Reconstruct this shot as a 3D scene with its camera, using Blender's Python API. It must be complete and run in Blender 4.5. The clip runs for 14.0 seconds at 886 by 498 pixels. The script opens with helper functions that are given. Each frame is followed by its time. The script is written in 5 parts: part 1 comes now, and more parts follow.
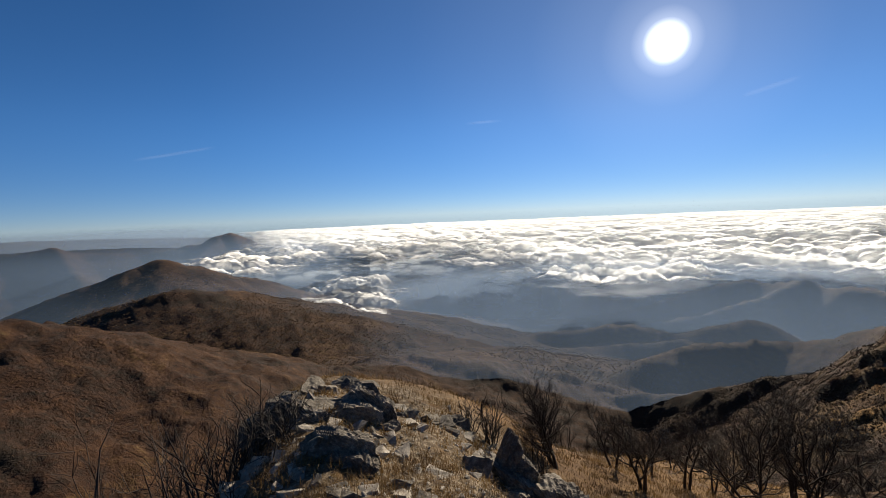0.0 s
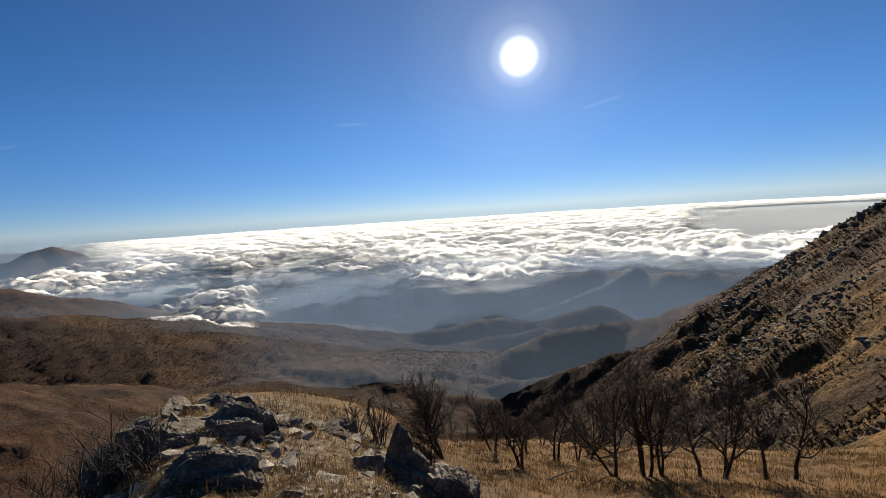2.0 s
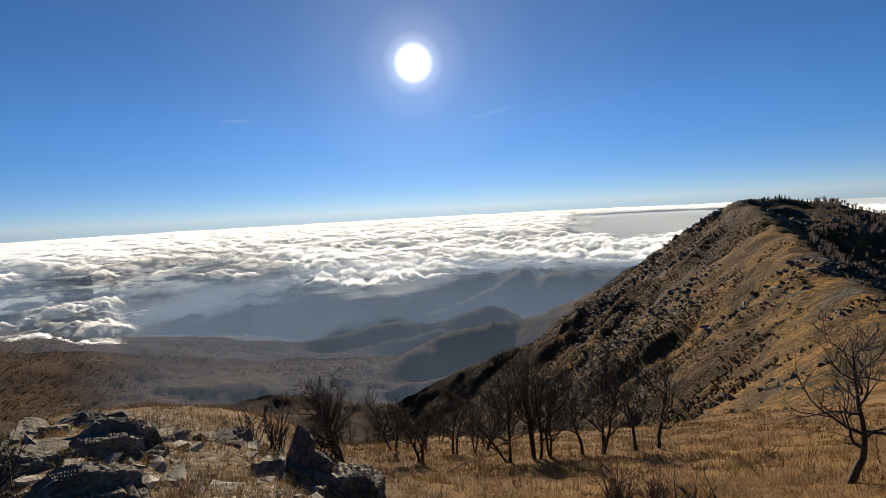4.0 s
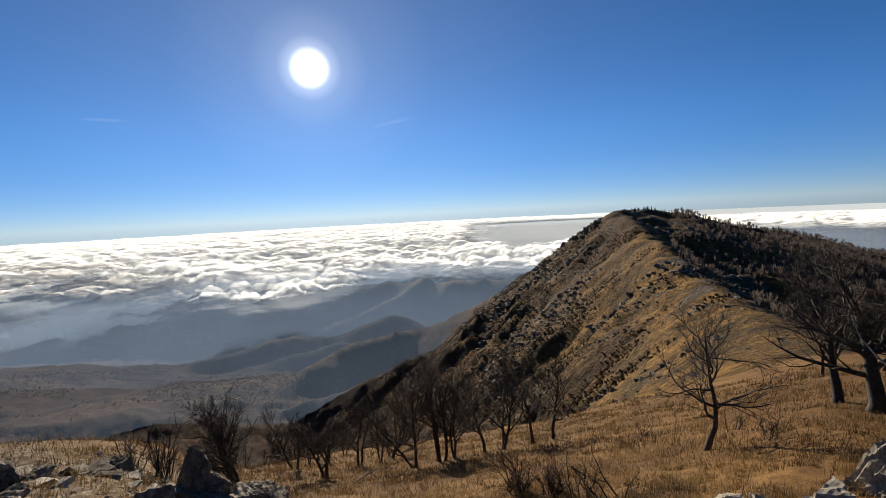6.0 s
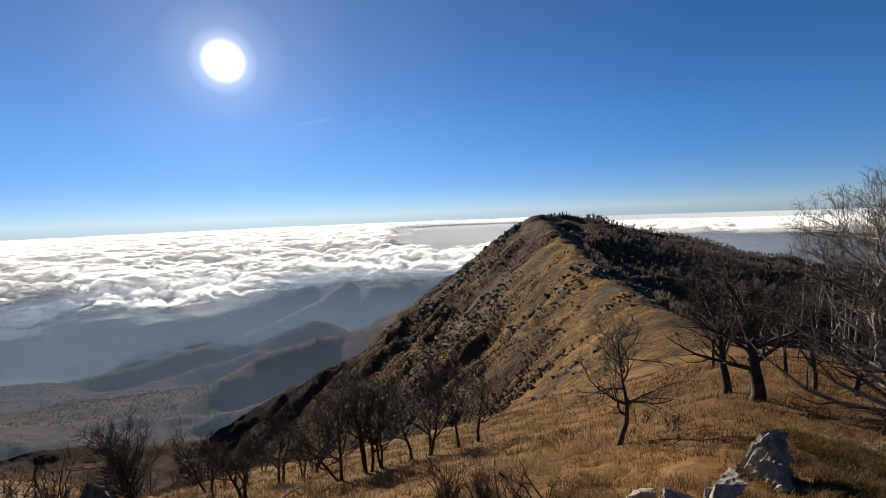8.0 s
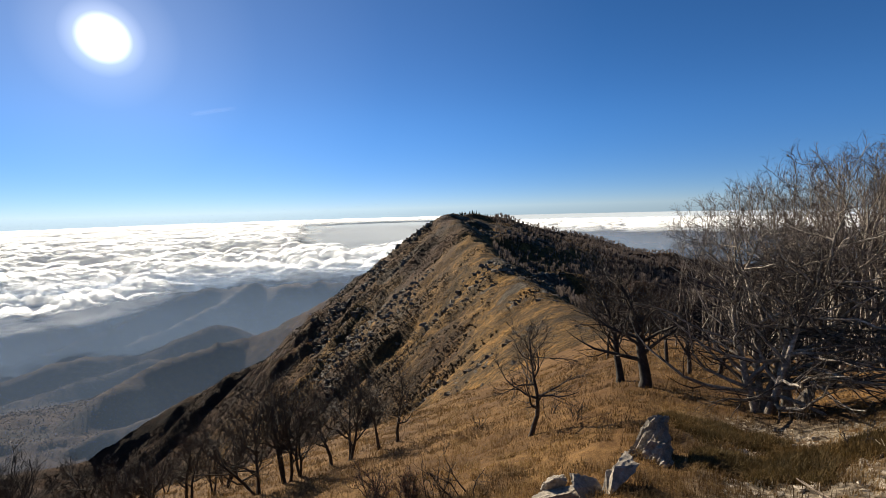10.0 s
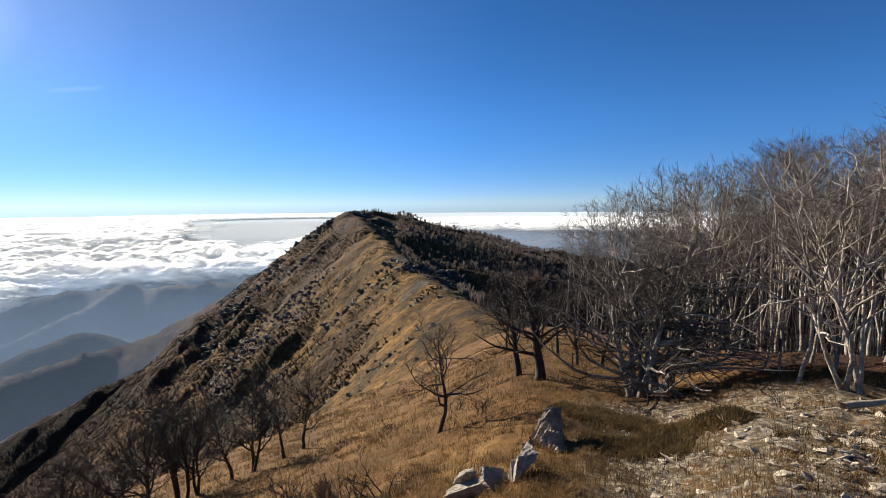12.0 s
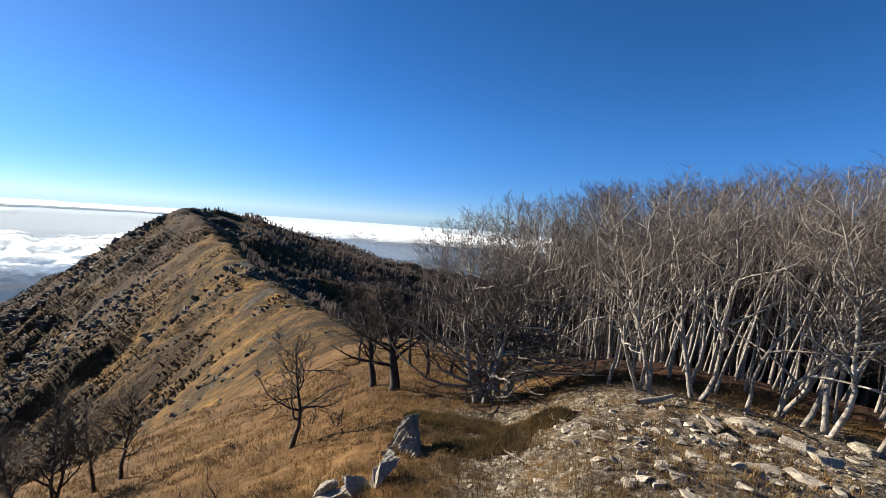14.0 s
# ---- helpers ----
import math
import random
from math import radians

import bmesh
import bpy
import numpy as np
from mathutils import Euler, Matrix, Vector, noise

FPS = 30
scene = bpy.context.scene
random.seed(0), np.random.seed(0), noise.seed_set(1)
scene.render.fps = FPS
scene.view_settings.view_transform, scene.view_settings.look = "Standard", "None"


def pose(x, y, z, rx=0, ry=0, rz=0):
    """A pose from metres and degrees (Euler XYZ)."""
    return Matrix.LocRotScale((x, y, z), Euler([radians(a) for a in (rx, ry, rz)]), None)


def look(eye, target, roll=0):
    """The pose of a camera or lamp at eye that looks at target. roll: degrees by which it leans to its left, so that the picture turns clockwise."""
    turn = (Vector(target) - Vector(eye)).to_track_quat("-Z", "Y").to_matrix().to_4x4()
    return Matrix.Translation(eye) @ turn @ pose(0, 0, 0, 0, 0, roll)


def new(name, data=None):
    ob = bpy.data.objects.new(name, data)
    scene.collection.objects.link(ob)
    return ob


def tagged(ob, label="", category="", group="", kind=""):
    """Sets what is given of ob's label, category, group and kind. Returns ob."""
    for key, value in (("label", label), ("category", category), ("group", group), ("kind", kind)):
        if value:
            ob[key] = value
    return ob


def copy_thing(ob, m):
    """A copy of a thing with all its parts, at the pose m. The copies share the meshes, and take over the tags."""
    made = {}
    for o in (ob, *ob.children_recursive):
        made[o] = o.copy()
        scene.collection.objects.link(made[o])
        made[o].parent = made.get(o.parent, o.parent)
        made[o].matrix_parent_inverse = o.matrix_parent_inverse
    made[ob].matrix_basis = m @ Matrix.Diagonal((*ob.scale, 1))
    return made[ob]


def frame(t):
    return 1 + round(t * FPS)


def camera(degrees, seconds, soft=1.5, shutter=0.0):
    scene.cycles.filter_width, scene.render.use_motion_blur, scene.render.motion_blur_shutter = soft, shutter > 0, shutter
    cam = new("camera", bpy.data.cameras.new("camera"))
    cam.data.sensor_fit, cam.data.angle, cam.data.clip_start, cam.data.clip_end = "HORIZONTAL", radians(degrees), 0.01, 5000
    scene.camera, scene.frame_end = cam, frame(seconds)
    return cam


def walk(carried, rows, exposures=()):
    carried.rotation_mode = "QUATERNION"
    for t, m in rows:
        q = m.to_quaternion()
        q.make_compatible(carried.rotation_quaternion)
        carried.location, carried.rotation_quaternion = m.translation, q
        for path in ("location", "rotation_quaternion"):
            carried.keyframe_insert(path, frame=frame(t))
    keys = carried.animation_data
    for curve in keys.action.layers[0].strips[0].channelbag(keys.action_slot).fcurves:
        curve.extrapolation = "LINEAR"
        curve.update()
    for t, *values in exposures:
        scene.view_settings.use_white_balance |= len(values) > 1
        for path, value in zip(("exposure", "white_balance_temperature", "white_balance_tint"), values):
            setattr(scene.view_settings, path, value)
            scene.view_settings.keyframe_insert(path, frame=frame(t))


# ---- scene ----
# ---------------------------------------------------------------- camera
cam = camera(86.9, 14.0, soft=0.6)
# seconds, turn to the right, tilt, lean (degrees), x, y, z (metres)
WALK = [
    (0, -0.00, -4.31, -2.51, -0.000, 0.000, 1.900),
    (0.5, 4.17, -4.47, -2.86, -0.028, 0.004, 1.889),
    (1, 8.20, -4.63, -3.19, -0.056, 0.012, 1.867),
    (1.5, 11.73, -4.67, -3.32, -0.088, 0.034, 1.829),
    (2, 15.46, -4.76, -3.67, -0.118, 0.054, 1.783),
    (2.5, 18.96, -4.86, -4.27, -0.144, 0.063, 1.748),
    (3, 22.10, -5.01, -3.88, -0.170, 0.068, 1.740),
    (5.5, 37.46, -4.60, -2.88, -0.327, -0.081, 1.559),
    (6, 40.29, -4.49, -2.89, -0.341, -0.051, 1.607),
    (6.5, 41.81, -4.47, -2.52, -0.361, -0.023, 1.611),
    (7, 44.12, -4.40, -2.09, -0.386, -0.003, 1.624),
    (7.5, 46.77, -4.41, -2.41, -0.394, 0.004, 1.677),
    (8, 49.57, -4.50, -2.21, -0.374, 0.011, 1.717),
    (10.5, 63.12, -5.23, -1.56, -0.892, -0.008, 2.054),
    (11, 66.12, -5.36, -1.49, -0.993, -0.004, 2.128),
    (11.5, 69.27, -5.49, -1.11, -1.079, 0.007, 2.186),
    (12, 72.27, -5.58, -0.45, -1.140, 0.028, 2.220),
    (12.5, 75.34, -5.50, 0.34, -1.187, 0.061, 2.238),
    (13, 79.18, -5.32, 1.43, -1.257, 0.111, 2.254),
    (13.5, 84.51, -4.60, 2.89, -1.354, 0.173, 2.273),
    (14, 89.95, -3.67, 4.26, -1.451, 0.227, 2.292),
]
walk(cam, [(t, pose(x, y, z, 90 + tilt, 0, -turn) @ pose(0, 0, 0, 0, 0, lean)) for t, turn, tilt, lean, x, y, z in WALK],
     exposures=[(0, 0.05, 7900, 10), (3, 0.04, 7900, 10), (7.5, 0.13, 7800, 10), (11, 0.37, 7500, 10), (14, 0.66, 6900, 8)])

# ---------------------------------------------------------------- sky and sun
SUN_AZ, SUN_EL = 25.5, 19.5
sun_dir = Vector((math.sin(radians(SUN_AZ)) * math.cos(radians(SUN_EL)), math.cos(radians(SUN_AZ)) * math.cos(radians(SUN_EL)), math.sin(radians(SUN_EL))))
world = bpy.data.worlds.new("sky")
scene.world = world
world.use_nodes = True
wn, wl = world.node_tree.nodes, world.node_tree.links
sky = wn.new("ShaderNodeTexSky")
sky.sky_type = "NISHITA"
sky.sun_disc = False
sky.sun_elevation = radians(SUN_EL)
sky.sun_rotation = radians(SUN_AZ)
sky.altitude, sky.air_density, sky.dust_density, sky.ozone_density = 4000, 0.8, 0.0, 5.0
bg = wn["Background"]
bg.inputs["Strength"].default_value = 0.112
# the sun's dazzling disc and its aureole
tc = wn.new("ShaderNodeTexCoord")
dot = wn.new("ShaderNodeVectorMath")
dot.operation = "DOT_PRODUCT"
dot.inputs[1].default_value = Vector((math.sin(radians(25.8)) * math.cos(radians(16.8)), math.cos(radians(25.8)) * math.cos(radians(16.8)), math.sin(radians(16.8))))
wl.new(tc.outputs["Generated"], dot.inputs[0])
ang = wn.new("ShaderNodeMath")
ang.operation = "ARCCOSINE"
wl.new(dot.outputs["Value"], ang.inputs[0])
ramp = wn.new("ShaderNodeValToRGB")
mr = wn.new("ShaderNodeMapRange")
mr.inputs["From Max"].default_value = radians(50)
wl.new(ang.outputs[0], mr.inputs["Value"])
wl.new(mr.outputs[0], ramp.inputs[0])
cr = ramp.color_ramp
cr.interpolation = "LINEAR"
for k, (pos, v) in enumerate([(0.0, 1.0), (0.030, 0.60), (0.046, 0.19), (0.07, 0.095), (0.13, 0.052), (0.28, 0.026), (0.55, 0.010), (1.0, 0.0)]):
    e = cr.elements[k] if k < 2 else cr.elements.new(pos)
    e.position, e.color = pos, (v, v, v, 1)
glow = wn.new("ShaderNodeVectorMath")
glow.operation = "SCALE"
glow.inputs["Scale"].default_value = 20.0
wl.new(ramp.outputs[0], glow.inputs[0])
blue = wn.new("ShaderNodeVectorMath")
blue.operation = "MULTIPLY"
blue.inputs[1].default_value = (0.90, 0.97, 1.05)
wl.new(glow.outputs[0], blue.inputs[0])
tint = wn.new("ShaderNodeVectorMath")
tint.operation = "MULTIPLY"
tint.inputs[1].default_value = (0.97, 0.985, 1.04)
rich = wn.new("ShaderNodeHueSaturation")
rich.inputs["Saturation"].default_value = 1.14
wl.new(sky.outputs[0], rich.inputs["Color"])
wl.new(rich.outputs[0], tint.inputs[0])
both = wn.new("ShaderNodeVectorMath")
# air thickens towards the horizon and takes some of the light
up = wn.new("ShaderNodeSeparateXYZ")
wl.new(tc.outputs["Generated"], up.inputs[0])
dim = wn.new("ShaderNodeMapRange")
dim.interpolation_type = "SMOOTHSTEP"
dim.inputs["From Min"].default_value, dim.inputs["From Max"].default_value = -0.02, 0.20
dim.inputs["To Min"].default_value, dim.inputs["To Max"].default_value = 0.70, 1.0
wl.new(up.outputs["Z"], dim.inputs["Value"])
dim_green = wn.new("ShaderNodeMapRange")
dim_green.interpolation_type = "SMOOTHSTEP"
dim_green.inputs["From Min"].default_value, dim_green.inputs["From Max"].default_value = -0.02, 0.20
dim_green.inputs["To Min"].default_value, dim_green.inputs["To Max"].default_value = 0.655, 1.0
wl.new(up.outputs["Z"], dim_green.inputs["Value"])
share = wn.new("ShaderNodeCombineXYZ")
wl.new(dim.outputs[0], share.inputs[0])
wl.new(dim_green.outputs[0], share.inputs[1])
wl.new(dim.outputs[0], share.inputs[2])
low = wn.new("ShaderNodeVectorMath")
low.operation = "MULTIPLY"
wl.new(tint.outputs[0], low.inputs[0])
wl.new(share.outputs[0], low.inputs[1])
wl.new(low.outputs[0], both.inputs[0])
wl.new(blue.outputs[0], both.inputs[1])
wl.new(both.outputs[0], bg.inputs["Color"])
lamp = bpy.data.lights.new("sun", "SUN")
lamp.energy, lamp.angle, lamp.color = 8.0, radians(0.53), (1.0, 0.95, 0.87)
new("sun", lamp).matrix_world = look(sun_dir * 100, (0, 0, 0))

# ---------------------------------------------------------------- materials
def ramp_node(nt, fac, stops):
    n = nt.nodes.new("ShaderNodeValToRGB")
    for k, (pos, c) in enumerate(stops):
        e = n.color_ramp.elements[k] if k < 2 else n.color_ramp.elements.new(pos)
        e.position, e.color = pos, (*c, 1)
    nt.links.new(fac, n.inputs[0])
    return n.outputs[0]


def noise_node(nt, scale, detail=4.0, rough=0.6, vec=None, kind="Fac"):
    n = nt.nodes.new("ShaderNodeTexNoise")
    n.inputs["Scale"].default_value, n.inputs["Detail"].default_value, n.inputs["Roughness"].default_value = scale, detail, rough
    if vec is not None:
        nt.links.new(vec, n.inputs["Vector"])
    return n.outputs[kind]


def mix_node(nt, fac, a, b, mode="MIX"):
    n = nt.nodes.new("ShaderNodeMix")
    n.data_type, n.blend_type = "RGBA", mode
    for sock, v in ((n.inputs[0], fac), (n.inputs[6], a), (n.inputs[7], b)):
        if isinstance(v, (int, float)):
            sock.default_value = v
        elif isinstance(v, tuple):
            sock.default_value = (*v, 1)
        else:
            nt.links.new(v, sock)
    return n.outputs[2]


def math_node(nt, op, a, b=0.0, c=0.0, clamp=False):
    n = nt.nodes.new("ShaderNodeMath")
    n.operation, n.use_clamp = op, clamp
    for sock, v in zip(n.inputs, (a, b, c)):
        if isinstance(v, (int, float)):
            sock.default_value = v
        else:
            nt.links.new(v, sock)
    return n.outputs[0]


def step_node(nt, v, lo, hi):
    n = nt.nodes.new("ShaderNodeMapRange")
    n.interpolation_type = "SMOOTHSTEP"
    n.inputs["From Min"].default_value, n.inputs["From Max"].default_value = lo, hi
    nt.links.new(v, n.inputs["Value"])
    return n.outputs[0]


def material(name, rough=0.9):
    m = bpy.data.materials.new(name)
    m.use_nodes = True
    nt = m.node_tree
    b = nt.nodes["Principled BSDF"]
    b.inputs["Roughness"].default_value = rough
    b.inputs["Specular IOR Level"].default_value = 0.25
    return m, nt, b


def bump_node(nt, height, b, strength, dist):
    n = nt.nodes.new("ShaderNodeBump")
    n.inputs["Strength"].default_value, n.inputs["Distance"].default_value = strength, dist
    nt.links.new(height, n.inputs["Height"])
    nt.links.new(n.outputs[0], b.inputs["Normal"])


def position(nt):
    return nt.nodes.new("ShaderNodeNewGeometry").outputs["Position"]


def local(nt):
    return nt.nodes.new("ShaderNodeTexCoord").outputs["Object"]


def attribute(nt, name):
    n = nt.nodes.new("ShaderNodeAttribute")
    n.attribute_name = name
    return n.outputs["Fac"]


def two_tone(name, dark, mid, light, scale, bump=0.01, rough=0.9, fine=6.0, space=local, spec=0.25):
    """A mottled material: three tones by a broad noise, a finer grain over it, and relief."""
    m, nt, b = material(name, rough)
    v = space(nt)
    big, small = noise_node(nt, scale, 5, 0.65, v), noise_node(nt, scale * fine, 4, 0.7, v)
    f = math_node(nt, "MULTIPLY_ADD", small, 0.5, math_node(nt, "MULTIPLY", big, 0.5))
    col = ramp_node(nt, f, [(0.32, dark), (0.7, light), (0.5, mid)])
    rnd = nt.nodes.new("ShaderNodeObjectInfo").outputs["Random"]
    hs = nt.nodes.new("ShaderNodeHueSaturation")
    nt.links.new(math_node(nt, "MULTIPLY_ADD", rnd, 0.35, 0.82), hs.inputs["Value"])
    nt.links.new(col, hs.inputs["Color"])
    nt.links.new(hs.outputs[0], b.inputs["Base Color"])
    b.inputs["Specular IOR Level"].default_value = spec
    bump_node(nt, f, b, 0.8, bump)
    return m


def ground_material():
    m, nt, b = material("hillside", 0.95)
    v = position(nt)
    grass, stony, wood, rock = (attribute(nt, k) for k in ("grass", "stony", "wood", "rock"))
    # dry grass near by
    g1, g2, g3 = noise_node(nt, 0.35, 5, 0.6, v), noise_node(nt, 5.0, 5, 0.7, v), noise_node(nt, 40.0, 3, 0.7, v)
    gm = math_node(nt, "ADD", math_node(nt, "MULTIPLY", g1, 0.4), math_node(nt, "ADD", math_node(nt, "MULTIPLY", g2, 0.35), math_node(nt, "MULTIPLY", g3, 0.25)))
    col_grass = ramp_node(nt, gm, [(0.36, (0.032, 0.016, 0.008)), (0.64, (0.21, 0.12, 0.044)), (0.5, (0.100, 0.052, 0.019))])
    # trodden earth and chips of stone
    s1, s2 = noise_node(nt, 9.0, 6, 0.7, v), noise_node(nt, 2.0, 4, 0.6, v)
    col_stone = mix_node(nt, step_node(nt, s2, 0.52, 0.72), ramp_node(nt, s1, [(0.38, (0.035, 0.028, 0.020)), (0.64, (0.31, 0.258, 0.19)), (0.51, (0.125, 0.10, 0.072))]), col_grass)
    # woods and heath of the slopes
    w1, w2, w3 = noise_node(nt, 0.006, 6, 0.6, v), noise_node(nt, 0.06, 5, 0.7, v), noise_node(nt, 0.25, 3, 0.7, v)
    wm = math_node(nt, "ADD", math_node(nt, "MULTIPLY", w1, 0.45), math_node(nt, "ADD", math_node(nt, "MULTIPLY", w2, 0.35), math_node(nt, "MULTIPLY", w3, 0.2)))
    col_wood = ramp_node(nt, wm, [(0.42, (0.022, 0.016, 0.012)), (0.60, (0.098, 0.058, 0.026)), (0.48, (0.038, 0.021, 0.014)), (0.54, (0.058, 0.028, 0.015))])
    # grass of the far slopes, thinner and yellower
    f1, f2 = noise_node(nt, 0.05, 6, 0.7, v), noise_node(nt, 0.5, 4, 0.7, v)
    f3 = noise_node(nt, 2.2, 4, 0.7, v)
    fm = math_node(nt, "ADD", math_node(nt, "MULTIPLY", f1, 0.4), math_node(nt, "ADD", math_node(nt, "MULTIPLY", f2, 0.3), math_node(nt, "MULTIPLY", f3, 0.3)))
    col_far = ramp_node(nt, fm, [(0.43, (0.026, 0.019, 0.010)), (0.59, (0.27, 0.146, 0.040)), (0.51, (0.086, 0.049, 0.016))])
    # bare rock
    r1 = noise_node(nt, 0.3, 7, 0.75, v)
    col_rock = ramp_node(nt, r1, [(0.40, (0.030, 0.025, 0.019)), (0.68, (0.17, 0.138, 0.10)), (0.54, (0.070, 0.057, 0.042))])
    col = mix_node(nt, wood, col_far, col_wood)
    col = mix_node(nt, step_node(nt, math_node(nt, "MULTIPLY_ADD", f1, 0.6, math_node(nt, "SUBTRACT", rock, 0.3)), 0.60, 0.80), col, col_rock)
    col = mix_node(nt, grass, col, col_grass)
    col = mix_node(nt, stony, col, col_stone)
    nt.links.new(col, b.inputs["Base Color"])
    b.inputs["Specular IOR Level"].default_value = 0.1
    near = math_node(nt, "MULTIPLY", gm, grass)
    far = math_node(nt, "MULTIPLY", math_node(nt, "ADD", fm, w3), math_node(nt, "SUBTRACT", 1.0, grass))
    bp = nt.nodes.new("ShaderNodeBump")
    bp.inputs["Strength"].default_value, bp.inputs["Distance"].default_value = 0.9, 2.5
    nt.links.new(far, bp.inputs["Height"])
    bn = nt.nodes.new("ShaderNodeBump")
    bn.inputs["Strength"].default_value, bn.inputs["Distance"].default_value = 0.8, 0.06
    nt.links.new(near, bn.inputs["Height"])
    nt.links.new(bp.outputs[0], bn.inputs["Normal"])
    nt.links.new(bn.outputs[0], b.inputs["Normal"])
    return m


def vapour_material(name, colour, scale=0.004, soft=(0.30, 0.75), most=1.0, relief=1.0, gives=0.5):
    """Cloud, mist or haze: normals bent sunward stand in for light that wanders inside and leaves on both sides; it
    thins out where there is little of it.
    """
    m = bpy.data.materials.new(name)
    m.use_nodes = True
    nt = m.node_tree
    nt.nodes.remove(nt.nodes["Principled BSDF"])
    out = nt.nodes["Material Output"]
    d, t, clear, both_, alpha = (nt.nodes.new("ShaderNode" + k) for k in ("BsdfDiffuse", "BsdfTranslucent", "BsdfTransparent", "AddShader", "MixShader"))
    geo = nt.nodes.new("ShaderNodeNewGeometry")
    # both faces shade as if turned to the sun, which brightens sides facing away
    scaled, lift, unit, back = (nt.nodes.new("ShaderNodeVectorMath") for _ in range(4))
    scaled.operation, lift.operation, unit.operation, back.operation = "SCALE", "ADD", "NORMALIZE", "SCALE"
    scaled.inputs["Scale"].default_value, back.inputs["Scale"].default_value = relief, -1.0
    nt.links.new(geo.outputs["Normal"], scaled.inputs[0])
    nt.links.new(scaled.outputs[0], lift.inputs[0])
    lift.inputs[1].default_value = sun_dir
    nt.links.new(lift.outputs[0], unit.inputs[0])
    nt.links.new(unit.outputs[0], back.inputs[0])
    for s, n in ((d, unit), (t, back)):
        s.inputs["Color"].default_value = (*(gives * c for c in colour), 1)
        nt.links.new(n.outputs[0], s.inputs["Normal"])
    nt.links.new(d.outputs[0], both_.inputs[0])
    nt.links.new(t.outputs[0], both_.inputs[1])
    n = noise_node(nt, scale, 7, 0.62, position(nt))
    if soft[0] > 0:
        dens = math_node(nt, "MULTIPLY_ADD", n, 0.8, math_node(nt, "SUBTRACT", attribute(nt, "thickness"), 0.4))
    else:
        dens = math_node(nt, "MULTIPLY", attribute(nt, "thickness"), math_node(nt, "MULTIPLY_ADD", n, 0.9, 0.55))
    nt.links.new(math_node(nt, "MULTIPLY", step_node(nt, dens, *soft), most), alpha.inputs[0])
    nt.links.new(clear.outputs[0], alpha.inputs[1])
    nt.links.new(both_.outputs[0], alpha.inputs[2])
    nt.links.new(alpha.outputs[0], out.inputs[0])
    return m


def let_through(m, share):
    """Thin blades and twigs also pass light on to their far side."""
    nt = m.node_tree
    b = nt.nodes["Principled BSDF"]
    t, mx = nt.nodes.new("ShaderNodeBsdfTranslucent"), nt.nodes.new("ShaderNodeMixShader")
    nt.links.new(b.inputs["Base Color"].links[0].from_socket, t.inputs["Color"])
    mx.inputs[0].default_value = share
    nt.links.new(b.outputs[0], mx.inputs[1])
    nt.links.new(t.outputs[0], mx.inputs[2])
    nt.links.new(mx.outputs[0], nt.nodes["Material Output"].inputs[0])
    return m


HILLSIDE = ground_material()
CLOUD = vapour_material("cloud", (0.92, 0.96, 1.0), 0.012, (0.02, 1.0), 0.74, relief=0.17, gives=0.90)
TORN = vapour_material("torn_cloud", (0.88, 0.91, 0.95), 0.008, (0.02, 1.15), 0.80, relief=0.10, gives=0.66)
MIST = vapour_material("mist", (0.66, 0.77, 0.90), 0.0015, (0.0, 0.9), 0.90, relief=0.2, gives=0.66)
# distance haze put into the colour of thin sheets, darker near and paler far
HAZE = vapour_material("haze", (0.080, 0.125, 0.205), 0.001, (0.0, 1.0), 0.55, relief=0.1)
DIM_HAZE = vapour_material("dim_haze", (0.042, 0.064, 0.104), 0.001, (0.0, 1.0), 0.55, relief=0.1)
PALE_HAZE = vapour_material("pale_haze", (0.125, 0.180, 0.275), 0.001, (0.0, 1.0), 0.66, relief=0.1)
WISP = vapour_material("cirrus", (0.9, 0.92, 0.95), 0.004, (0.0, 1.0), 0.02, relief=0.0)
ROCK = two_tone("dark_schist", (0.035, 0.030, 0.024), (0.115, 0.100, 0.082), (0.34, 0.30, 0.245), 3.0, 0.04, 0.9, 7.0, local, 0.1)
PALE_ROCK = two_tone("pale_schist", (0.09, 0.078, 0.062), (0.26, 0.225, 0.18), (0.48, 0.43, 0.36), 3.0, 0.03, 0.85, 6.0)
STONE = two_tone("path_stone", (0.12, 0.097, 0.071), (0.35, 0.295, 0.225), (0.56, 0.485, 0.38), 3.0, 0.015, 0.85, 8.0)
BARK = two_tone("beech_bark", (0.052, 0.042, 0.034), (0.23, 0.195, 0.16), (0.66, 0.60, 0.52), 2.2, 0.01, 0.9, 7.0)
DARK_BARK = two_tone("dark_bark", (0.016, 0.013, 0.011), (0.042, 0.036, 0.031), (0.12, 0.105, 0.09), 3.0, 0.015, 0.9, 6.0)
TWIGS = two_tone("twigs", (0.018, 0.013, 0.011), (0.070, 0.053, 0.046), (0.36, 0.315, 0.28), 1.5, 0.003, 0.85)
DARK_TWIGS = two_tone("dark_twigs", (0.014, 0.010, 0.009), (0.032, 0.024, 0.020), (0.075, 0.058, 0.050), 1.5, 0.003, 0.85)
BROWN_TWIGS = two_tone("brown_twigs", (0.016, 0.012, 0.010), (0.050, 0.038, 0.033), (0.24, 0.205, 0.18), 1.5, 0.003, 0.85)
STRAW = two_tone("straw", (0.065, 0.033, 0.013), (0.225, 0.128, 0.046), (0.50, 0.35, 0.16), 1.2, 0.002, 0.8, 9.0, position)
